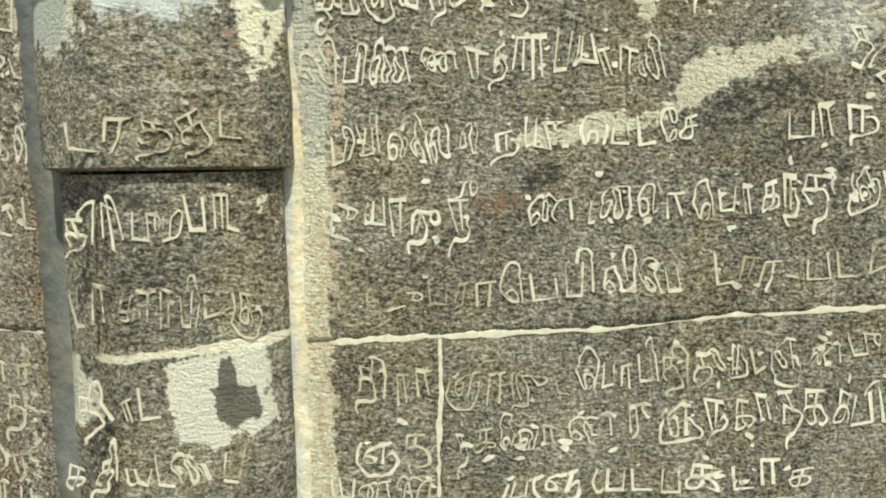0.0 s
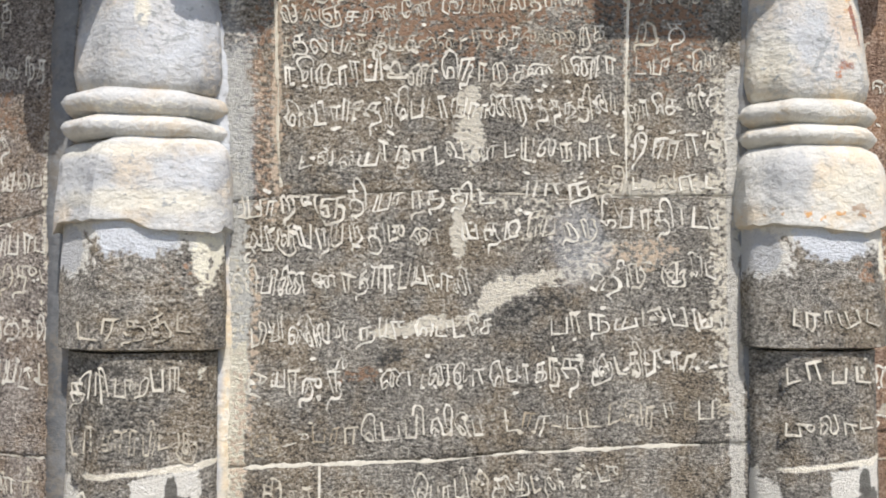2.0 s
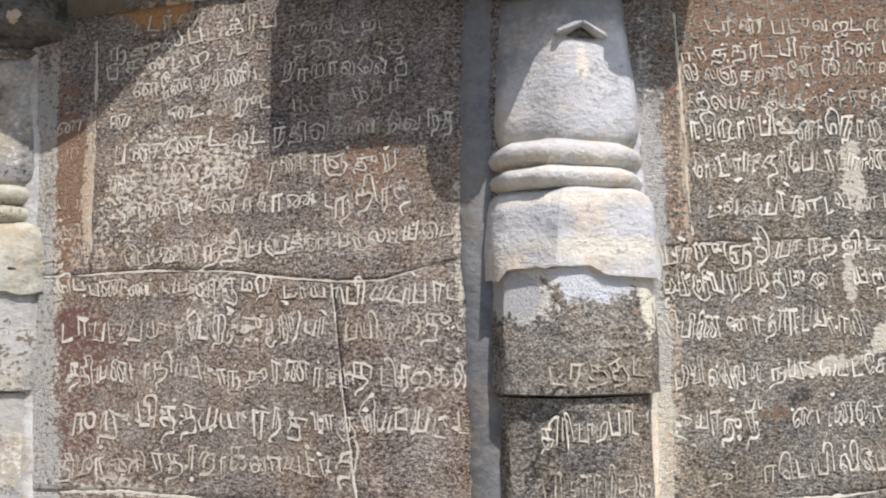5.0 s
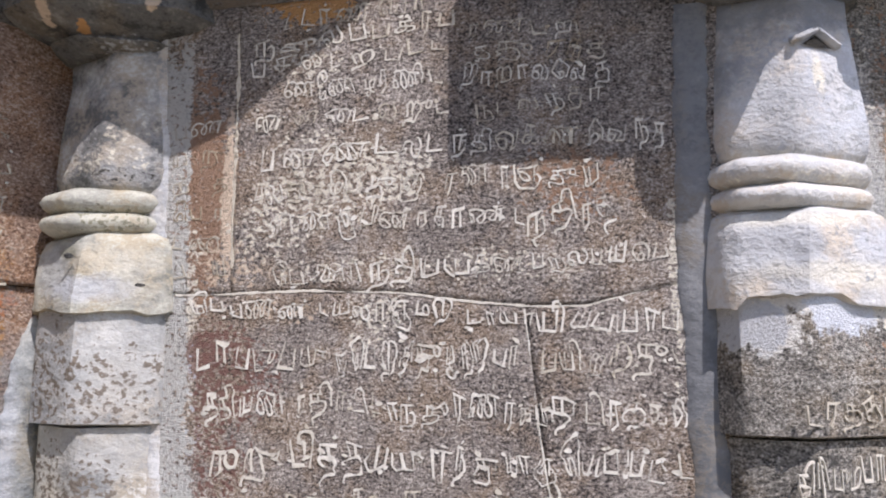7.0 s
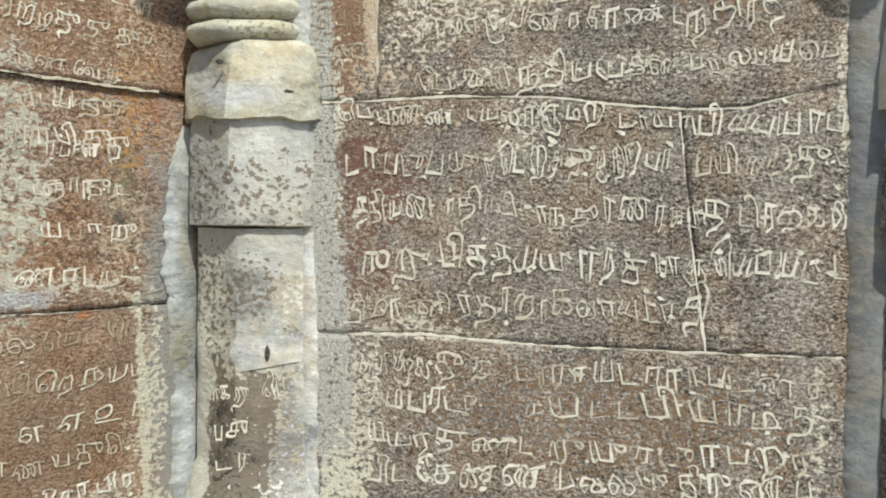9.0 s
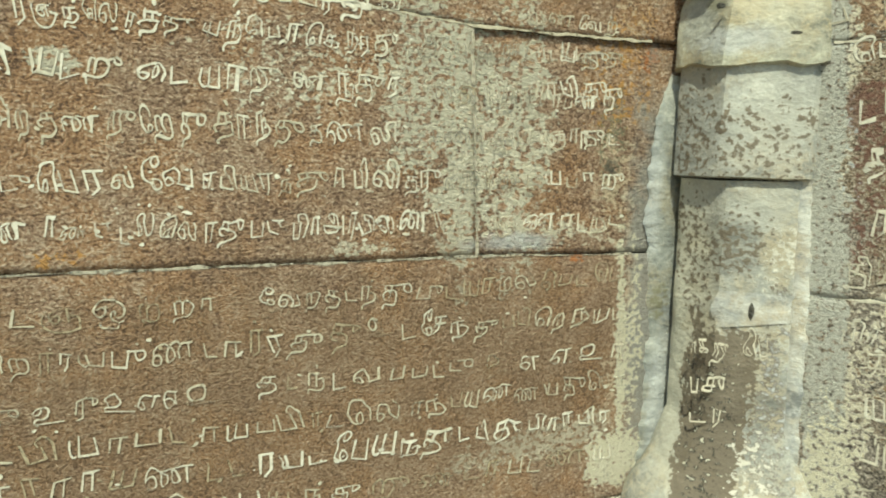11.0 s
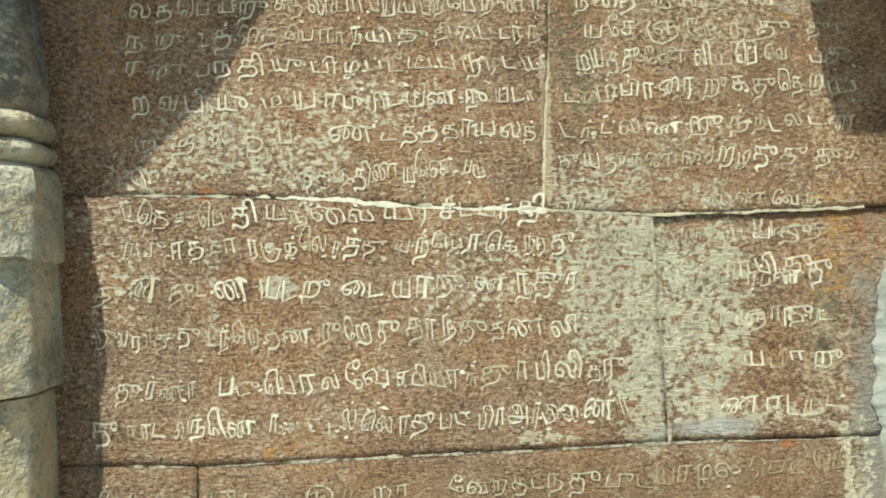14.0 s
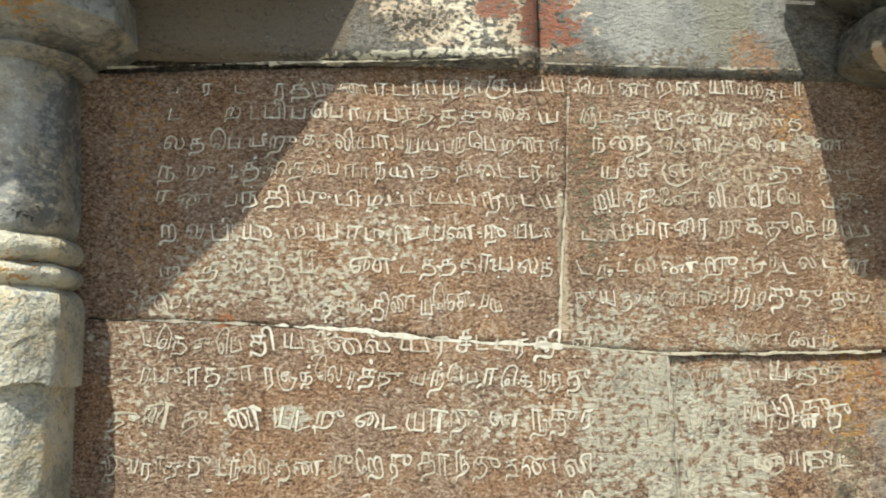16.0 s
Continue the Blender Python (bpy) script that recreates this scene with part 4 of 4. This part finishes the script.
for w, (a, b) in ((wall_a, END_A), (wall_b, END_B), (wall_c, END_C), (wall_d, (-0.25, 1.2)), (wall_e, (-1.2, 0.1))):
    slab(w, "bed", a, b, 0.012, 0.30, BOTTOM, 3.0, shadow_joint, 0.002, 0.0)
    slab(w, "plinth", a, b, -0.10, 0.30, 0.0, 0.40, plain_stone, 0.02, 0.004)
    slab(w, "plinth_moulding", a, b, -0.06, 0.30, 0.40, BOTTOM, plain_stone, 0.03, 0.004)
    if w == wall_c:
        slab(w, "beam", a, 0.045, -0.030, 0.12, 2.346, 2.72, beam_paint, 0.006, 0.003)
        slab(w, "beam", 0.049, b, -0.006, 0.12, 2.342, 2.72, beam_paint, 0.004, 0.002)
    else:
        slab(w, "beam", a, b, -0.014, 0.12, TOP, 2.72, beam_paint, 0.008, 0.003)
    slab(w, "eaves_slab", a, b, -0.24, 0.30, 3.0, 3.12, plain_stone, 0.03, 0.004)
    slab(w, "frieze", a, b, -0.02, 0.012, 2.72, 3.0, plain_stone, 0.01, 0.003)

for w, key, wear, scale, first, last in (
        (wall_a, "low", "b", 0.62, 0, 7), (wall_a, "mid", "e", 0.8, 0, 6), (wall_a, "rightv", "b", 0.8, 0, 4), (wall_a, "leftv", "c", 0.8, 0, 3), (wall_a, "lowv", "b", 0.7, 0, 4),
        (wall_b, "mid", "b", 0.55, 0, 9), (wall_b, "low", "b", 0.65, 0, 7), (wall_b, "midv", "a", 0.8, 0, 5), (wall_b, "upv", "c", 0.9, 0, 4),
        (wall_c, "low", "e", 0.7, 0, 6), (wall_c, "mid", "e", 0.6, 0, 3), (wall_c, "mid", "a", 0.95, 2, 6), (wall_c, "mid", "c", 0.7, 5, 9), (wall_c, "midv", "e", 0.5, 0, 4),
        (wall_c, "upv", "e", 0.55, 0, 3), (wall_c, "upv", "c", 0.6, 2, 5), (wall_c, "lowv", "e", 0.6, 0, 4), (wall_c, "top", "e", 0.5, 0, 2), (wall_c, "top", "c", 0.6, 1, 4), (wall_c, "top", "e", 0.8, 3, 6)):
    width, line = {wall_a: JA, wall_b: JB, wall_c: JC}[w][key]
    joint(w, line[first:last], width * scale * 0.66, CHALK[wear], proud=0.0003, broken=0.48, ragged=0.8, back=-0.0315 if key == "top" and last < 5 else -0.0075 if key == "top" else 0.0)

# plaster drawn over the edges beside the pilasters
joint(wall_a, [(-0.405, BOTTOM), (-0.402, 1.07), (-0.40, 1.41), (-0.40, 1.63), (-0.405, 1.80), (-0.415, 2.04), (-0.43, 2.16)], 0.018, cream_plaster, "plaster_strip", 0.004, 0.2, "cream and bluish lime plaster strip")
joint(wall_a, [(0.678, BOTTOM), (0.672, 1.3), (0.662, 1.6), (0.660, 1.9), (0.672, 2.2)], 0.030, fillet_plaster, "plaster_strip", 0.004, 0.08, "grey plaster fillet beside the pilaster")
joint(wall_b, [(-0.555, BOTTOM), (-0.565, 1.2), (-0.575, 1.6), (-0.60, 2.37)], 0.026, strip_plaster, "plaster_strip", 0.006, 0.3, "bluish grey plaster fillet beside the pilaster")
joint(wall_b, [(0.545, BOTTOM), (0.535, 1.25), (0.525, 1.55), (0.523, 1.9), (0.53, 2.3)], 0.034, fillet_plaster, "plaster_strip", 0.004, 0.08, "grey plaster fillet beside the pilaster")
joint(wall_c, [(0.80, BOTTOM), (0.81, 0.85), (0.82, 1.0), (0.82, 1.2), (0.815, 1.4), (0.815, 1.52), (0.83, 1.62), (0.85, 1.70)], 0.048, green_plaster, "plaster_patch", 0.010, 0.5, "bluish grey plaster patch filling the corner")

for w, text in ((wall_a, TEXT_A), (wall_b, TEXT_B), (wall_c, TEXT_C)):
    for u0, z0, u1, z1, h, wear, s in text:
        set_back = 0.009 if w == wall_c and u0 > 0.30 and 1.32 < z0 < 1.76 else 0.0
        letter_row(w, u0, z0, u1, z1, h * 0.78, wear, s, y=set_back - 0.0013)


# ---- pilasters ----
def loft(parent, name, profile, material, rough=0.002, label="", seed=0.0, cant=(1.0, 1.0), sag=0.0):
    """A chamfered square member: profile rows are (height, half width, chamfer). Lumpy like hand-laid plaster. cant widens the two front chamfers, sag lets the lower lip hang unevenly."""
    bm = bmesh.new()
    levels = []
    for (za, aa, ca), (zb, ab, cb) in zip(profile, profile[1:]):
        n = max(1, int(abs(zb - za) / 0.014))
        levels += [(za + (zb - za) * k / n, aa + (ab - aa) * k / n, ca + (cb - ca) * k / n) for k in range(n)]
    levels.append(profile[-1])
    loops = []
    for z, a, c in levels:
        cl, cr = c * cant[0], c * cant[1]
        corner = [(-a + cl, -a), (a - cr, -a), (a, -a + cr), (a, a - c), (a - c, a), (-a + c, a), (-a, a - c), (-a, -a + cl)]
        loop = []
        for k in range(8):
            (xa, ya), (xb, yb) = corner[k], corner[(k + 1) % 8]
            for s in range(6):
                p = Vector((xa + (xb - xa) * s / 6, ya + (yb - ya) * s / 6, z))
                out = Vector((p.x, p.y, 0)).normalized()
                p += out * (wobble((p.x, p.y, z), rough, 16, seed) + wobble((p.x, p.y, z), rough * 0.5, 45, seed) - (0.0025 if s == 0 else 0))
                p.z += wobble((p.x, p.y, z), rough, 12, seed + 3)
                if sag and z < profile[0][0] + 0.02:
                    p.z -= sag * (0.4 + noise.cell(Vector((p.x * 13 + seed, 1.0, 0.0))) * 0.5 + 0.5 * noise.noise(Vector((p.x * 40 + seed, p.y * 40, 0.0))))
                loop.append(bm.verts.new(p))
        loops.append(loop)
    n = len(loops[0])
    for a, b in zip(loops, loops[1:]):
        for k in range(n):
            bm.faces.new((a[k], a[(k + 1) % n], b[(k + 1) % n], b[k]))
    bm.faces.new(loops[0][::-1])
    bm.faces.new(loops[-1])
    ob = part(name, bm, material, parent, label)
    if name not in ("ring", "vase"):
        ob.data.set_sharp_from_angle(angle=radians(33))
    return ob


def shadow_corbel(parent, wall, low, high, plan, material):
    """An unseen corbel arm out along a wall, shaped to cast the shadow below it: plan gives (along the wall, out from
    it).
    """
    to_local = parent.matrix_world.inverted() @ wall.matrix_world
    bm = bmesh.new()
    under = [bm.verts.new(to_local @ Vector((u, -n, low))) for u, n in plan]
    upper = [bm.verts.new(to_local @ Vector((u, -n, high))) for u, n in plan]
    bm.faces.new(under)
    bm.faces.new(upper)
    for k in range(len(plan)):
        n = (k + 1) % len(plan)
        bm.faces.new((under[k], under[n], upper[n], upper[k]))
    bmesh.ops.recalc_face_normals(bm, faces=bm.faces[:])
    bmesh.ops.bevel(bm, geom=bm.edges[:], offset=0.012, segments=2, affect="EDGES")
    return part("unseen_corbel_arm", bm, material, parent, smooth=False)


def pilaster(x, y, heading, a, skins, label, arms, seed, foot=0.02, cant=(1.0, 1.0)):
    """x, y: the middle of its front. a: half its width. skins: materials of shaft, block, collar, vase and capital."""
    n = Vector((math.sin(radians(heading)), -math.cos(radians(heading))))
    ob = holder("pilaster", x - n.x * a, y - n.y * a, heading, label, "pilaster", group="pilasters along the wall")
    shaft, block, collar, vase, capital = skins
    loft(ob, "shaft", [(0.60, a + foot, 0.045), (0.78, a + foot * 0.7, 0.045), (0.86, a + foot * 0.25, 0.047), (0.96, a - 0.008, 0.05), (1.482, a - 0.010, 0.052)], shaft, 0.0018, seed=seed, cant=cant)
    loft(ob, "block", [(1.486, a - 0.012, 0.05), (1.490, a + 0.004, 0.05), (1.60, a + 0.004, 0.05), (1.726, a, 0.05)], block, 0.002, seed=seed + 1, cant=cant)
    loft(ob, "collar", [(1.724, a - 0.004, 0.05), (1.727, a + 0.014, 0.052), (1.78, a + 0.013, 0.055), (1.845, a + 0.010, 0.058), (1.872, a + 0.002, 0.060), (1.886, a - 0.014, 0.06)], collar, 0.004, seed=seed + 2, cant=cant, sag=0.022)
    loft(ob, "ring", [(1.884, a - 0.016, 0.06), (1.893, a - 0.002, 0.062), (1.906, a + 0.004, 0.062), (1.918, a - 0.001, 0.062), (1.928, a - 0.018, 0.06)], collar, 0.002, seed=seed + 3)
    loft(ob, "ring", [(1.926, a - 0.020, 0.06), (1.938, a - 0.003, 0.062), (1.952, a + 0.004, 0.062), (1.968, a - 0.003, 0.062), (1.980, a - 0.022, 0.06)], collar, 0.002, seed=seed + 4)
    loft(ob, "vase", [(1.976, a - 0.022, 0.055), (1.990, a - 0.013, 0.055), (2.02, a - 0.008, 0.055), (2.10, a - 0.012, 0.056), (2.18, a - 0.018, 0.058), (2.24, a - 0.022, 0.06), (2.292, a - 0.024, 0.06)], vase, 0.003, seed=seed + 5, cant=cant)
    loft(ob, "cushion_capital", [(2.288, a - 0.030, 0.06), (2.296, a - 0.004, 0.065), (2.306, a + 0.008, 0.07), (2.316, a - 0.002, 0.07), (2.322, a + 0.006, 0.07), (2.334, a + 0.055, 0.08), (2.352, a + 0.088, 0.09), (2.43, a + 0.080, 0.09),
                             (2.455, a + 0.04, 0.08), (2.48, a + 0.045, 0.05)], capital, 0.003, seed=seed + 6)
    loft(ob, "abacus", [(2.478, a + 0.04, 0.01), (2.505, a + 0.10, 0.01), (2.56, a + 0.11, 0.01), (2.562, a - 0.02, 0.01)], capital, 0.003, seed=seed + 7)
    for wall, low, high, plan in arms:
        shadow_corbel(ob, wall, low, high, plan, capital)
    return ob


DARK_GRANITE = tuple(tuple(c * k for c in g) for g, k in zip(GRANITE, (0.78, 0.76, 0.80)))
block_limed = rough_surface("half_limed_block", *DARK_GRANITE, dirt=0.85, grain=0.8, stains=[(0.0, 1.745, 0.30, 0.066, 0, "white", 0.95, 0.3), (-0.12, 1.67, 0.045, 0.05, 0, "white", 0.7, 0.2), (0.125, 1.66, 0.025, 0.05, 0, "cream", 0.7, 0.2), (0.0, 1.70, 0.08, 0.04, 0, "blue", 0.9, 0.6), (-0.13, 1.68, 0.03, 0.05, 0, "haze", 0.8, 0.6), (0.07, 1.63, 0.03, 0.03, 0, "rust", 0.36)])
shaft_dark = rough_surface("dark_shaft", *DARK_GRANITE, dirt=0.9, grain=0.8, stains=[(-0.135, 1.205, 0.030, 0.040, 0, "white", 1.3, 0.3), (-0.13, 1.185, 0.035, 0.012, 0, "white", 1.2, 0.3), (0.056, 1.205, 0.056, 0.052, 6, "white", 1.2, 0.1, 1), (0.074, 1.192, 0.028, 0.024, 0, "sootl", 1.4, 0.3), (0.066, 1.225, 0.010, 0.024, 0, "sootl", 1.4, 0.3), (0.02, 1.264, 0.12, 0.006, 5, "lime", 1.0, 0.3), (-0.04, 1.45, 0.05, 0.012, 0, "dark", 0.6, 0.6), (0.08, 1.44, 0.06, 0.03, 0, "cement", 0.32)])
block_grey = rough_surface("grey_limed_block", (0.20, 0.203, 0.19), (0.315, 0.32, 0.30), (0.43, 0.43, 0.39), [(0.05, 1.60, 0.09, 0.10, 0, "ash", 0.7, 1), (-0.10, 1.60, 0.05, 0.16, 0, "grey", 0.6, 1), (0.05, 1.53, 0.09, 0.05, 0, "white", 0.42), (0.03, 1.55, 0.14, 0.10, 0, "umber", 0.40), (-0.10, 1.58, 0.06, 0.13, 0, "umber", 0.44)], dirt=0.8, coat=1.0)
shaft_grey = rough_surface("grey_limed_shaft", (0.20, 0.202, 0.185), (0.315, 0.318, 0.29), (0.435, 0.432, 0.385), [
    (-0.10, 1.15, 0.06, 0.45, 0, "cement", 0.5, 1), (0.05, 1.43, 0.08, 0.04, 0, "ash", 0.7, 1), (0.06, 1.32, 0.08, 0.07, 0, "white", 0.40), (-0.0, 1.34, 0.08, 0.09, 0, "umber", 0.46), (-0.09, 1.33, 0.05, 0.14, 0, "umber", 0.44), (0.08, 0.98, 0.06, 0.26, 0, "umber", 0.50), (0.10, 1.0, 0.05, 0.22, 0, "blue", 0.36, 0.5),
    (-0.028, 0.95, 0.068, 0.225, -3, "umber", 0.95, 0.0, 1), (-0.03, 0.95, 0.06, 0.2, 0, "dark", 0.38), (-0.02, 0.92, 0.07, 0.2, 0, "cement", 0.22), (0.06, 0.85, 0.05, 0.10, 0, "white", 0.42)], dirt=0.8, coat=1.0)
collar_old = rough_surface("stained_collar", (0.20, 0.20, 0.165), (0.33, 0.325, 0.27), (0.46, 0.45, 0.36), [(0.03, 1.825, 0.08, 0.03, 0, "cream", 0.38, 1), (0.06, 1.775, 0.025, 0.03, 0, "cream", 0.34, 1), (-0.10, 1.80, 0.04, 0.06, 0, "grey", 0.7, 1), (-0.07, 1.84, 0.02, 0.016, 0, "moss", 0.7, 1), (-0.02, 1.765, 0.07, 0.025, 0, "blue", 0.6, 1), (0.0, 1.91, 0.1, 0.03, 0, "moss", 0.36)], dirt=0.8, coat=1.0)
flaked = rough_surface("flaked_limewash", (0.28, 0.28, 0.235), (0.50, 0.48, 0.39), (0.64, 0.615, 0.50), [(-0.02, 1.80, 0.07, 0.05, 0, "blue", 0.8, 1), (0.05, 2.05, 0.05, 0.06, 0, "ochre", 0.36), (0.05, 1.65, 0.12, 0.20, 0, "cream", 0.42), (0.08, 1.70, 0.1, 0.25, 0, "grey", 0.36), (0.0, 1.45, 0.1, 0.14, 0, "moss", 0.36), (0.08, 1.92, 0.04, 0.03, 0, "ochre", 0.4), (0.03, 2.12, 0.1, 0.08, 0, "blue", 0.7, 1)], relief=4.0, dirt=0.75, coat=1.0)

# corbel arms sit above the view, their plans laid out to cast the shadows
p_two = pilaster(-0.097, 1.003, -6, 0.152, (shaft_dark, block_limed, limewash, limewash, sooty), "half whitewashed stone pilaster with ringed vase neck", [(wall_a, 2.5, 2.8, [(-0.62, 0.03), (-0.62, 0.28), (-0.227, 0.28), (-0.227, 0.03)]), (wall_b, 2.5, 2.82, [(0.29, 0.03), (0.29, 0.28), (0.68, 0.28), (0.68, 0.03)]), (wall_a, 2.37, 2.5, [(-0.44, 0.05), (-0.44, 0.24), (-0.39, 0.25), (-0.35, 0.20), (-0.35, 0.05)]), (wall_b, 2.335, 2.5, [(0.59, 0.05), (0.59, 0.20), (0.65, 0.25), (0.75, 0.27), (0.75, 0.05)])], 1.0, cant=(1.6, 0.7))
p_one = pilaster(-1.238, 1.853, -15, 0.142, (shaft_grey, block_grey, collar_old, plaster_grey, sooty), "grey limewashed stone pilaster in the wall's corner", [(wall_b, 2.5, 2.56, [(-0.7, 0.03), (-0.7, 0.27), (-0.343, 0.256), (-0.23, 0.226), (-0.196, 0.194), (-0.162, 0.163), (-0.076, 0.12), (0.0, 0.03)]), (wall_c, 2.5, 2.56, [(0.56, 0.03), (0.56, 0.09), (0.535, 0.19), (0.50, 0.293), (0.485, 0.37), (0.82, 0.37), (0.82, 0.03)])], 11.0, 0.10, cant=(2.0, 0.5))
p_three = pilaster(1.187, 0.702, -10, 0.140, (shaft_dark, block_limed, flaking_wash, flaking_wash, sooty), "whitewashed pilaster with flaking painted vase", [(wall_a, 2.5, 2.8, [(0.42, 0.03), (0.42, 0.28), (0.80, 0.28), (0.80, 0.03)])], 21.0)
p_zero = pilaster(-2.757, 0.892, 34, 0.150, (flaked, flaked, flaked, plaster_grey, plaster_grey), "flaking yellowish limewashed pilaster", [(wall_c, 2.5, 2.56, [(-1.45, 0.03), (-1.45, 0.47), (-1.12, 0.46), (-1.04, 0.425), (-0.981, 0.428), (-0.933, 0.415), (-0.846, 0.367), (-0.707, 0.305), (-0.59, 0.226), (-0.428, 0.13), (-0.30, 0.03)])], 31.0)

loft(p_zero, "plaster_lip", [(1.232, 0.150, 0.05), (1.244, 0.166, 0.05), (1.256, 0.168, 0.05), (1.264, 0.146, 0.05)], flaked, 0.005, "lit ledge of cream plaster", seed=41.0)

for rows in ([(-0.10, 1.515, 0.10, 1.525, 0.030, "c", "ட ர த த் ட"), (-0.11, 1.405, 0.10, 1.41, 0.036, "b", "தி ரி பு ம ப ா ட"), (-0.11, 1.30, 0.11, 1.30, 0.038, "c", "ட ா க ா ா பி ட ஞ"), (-0.11, 1.185, -0.01, 1.19, 0.034, "b", "தி ா ட"), (-0.13, 1.10, 0.08, 1.095, 0.036, "b", "க தி ய ட ண ப")],):
    for k, (u0, z0, u1, z1, h, wear, s) in enumerate(rows):
        letter_row(p_two, u0, z0, u1, z1, h, wear, s, y=-0.152 - (0.006 if k == 0 else -0.009), thick=0.004, single=True)
for u0, z0, u1, z1, h, s in ((-0.09, 1.53, 0.09, 1.535, 0.028, "ட ர ா ய ட"), (-0.09, 1.42, 0.09, 1.425, 0.030, "ட ா ப ட"), (-0.09, 1.32, 0.09, 1.325, 0.030, "பு ல ா ட")):
    letter_row(p_three, u0, z0, u1, z1, h, "b", s, y=-0.140 - (0.006 if z0 > 1.5 else -0.009), thick=0.004, single=True)
for u0, z0, u1, z1, h, s in ((-0.075, 1.11, 0.0, 1.11, 0.034, "ா க று"), (-0.075, 1.035, 0.005, 1.03, 0.034, "ப சு"), (-0.07, 0.965, 0.0, 0.965, 0.028, "ட ர"), (0.03, 1.115, 0.08, 1.115, 0.032, "பெ")):
    letter_row(p_one, u0, z0, u1, z1, h, "b", s, y=-0.142 + 0.010, thick=0.005, single=True)

for k, bit in enumerate(("ர பு", "து ா", "ண ட", "ா ர", "பெ ய", "ட து", "ந ா", "ஞ ர", "ப ட", "ா து", "ய ண", "ர ா")):
    letter_row(wall_d, -0.03 + 0.01 * (k % 3), 1.24 + 0.078 * k, 0.12 + 0.02 * (k % 2), 1.242 + 0.078 * k, 0.034, "b", bit)

# chipped plaster lips and small holes
joint(p_one, [(0.045, 1.185), (0.04, 1.215), (0.04, 1.252)], 0.066, strip_plaster, "plaster_patch", 0.003, 0.5, "bluish grey plaster patch", back=-0.1335)


def dent(parent, u, y, z, w, h):
    """A small dark hole chipped into plaster."""
    bm = bmesh.new()
    bmesh.ops.create_icosphere(bm, subdivisions=2, radius=1)
    for v in bm.verts:
        v.co = Vector((u + v.co.x * w * (1 + 0.25 * noise.noise(v.co * 2.1 + Vector((u, z, 0)))), y + v.co.y * 0.003, z + v.co.z * h * (1 + 0.3 * noise.noise(v.co * 1.7 + Vector((z, u, 3))))))
    return part("hole", bm, hole_black, parent, "dark chipped hole")


dent(p_one, 0.082, -0.1545, 1.772, 0.014, 0.005)
dent(p_one, -0.06, -0.1545, 1.83, 0.009, 0.006)
dent(p_one, 0.036, -0.1365, 1.213, 0.006, 0.018)
dent(p_three, 0.02, -0.1255, 2.055, 0.007, 0.009)

# small triangular lamp niche with a raised hood near the top of the half whitewashed pilaster
bm = bmesh.new()
for sx in (-1, 1):
    r = bmesh.ops.create_cube(bm, size=1)
    bmesh.ops.scale(bm, vec=(0.062, 0.022, 0.013), verts=r["verts"])
    bmesh.ops.rotate(bm, cent=(0, 0, 0), matrix=Matrix.Rotation(sx * radians(27), 3, "Y"), verts=r["verts"])
    bmesh.ops.translate(bm, vec=(sx * 0.026, -0.136, 2.203), verts=r["verts"])
bmesh.ops.bevel(bm, geom=bm.edges[:], offset=0.004, segments=2, affect="EDGES")
part("niche_hood", bm, limewash, p_two)
bm = bmesh.new()
tri = [bm.verts.new(v) for v in ((-0.036, -0.1385, 2.184), (0.036, -0.1385, 2.184), (0.0, -0.137, 2.206))]
bm.faces.new(tri)
bmesh.ops.solidify(bm, geom=bm.faces[:], thickness=0.004)
part("niche_hole", bm, hole_black, p_two, "dark niche opening", smooth=False)

# ---- ground ----
bm = bmesh.new()
bmesh.ops.create_grid(bm, x_segments=8, y_segments=8, size=400)
tagged(part("ground", bm, ground_stone, None), "pale dusty stone paving in the courtyard", "ground", kind="structure")
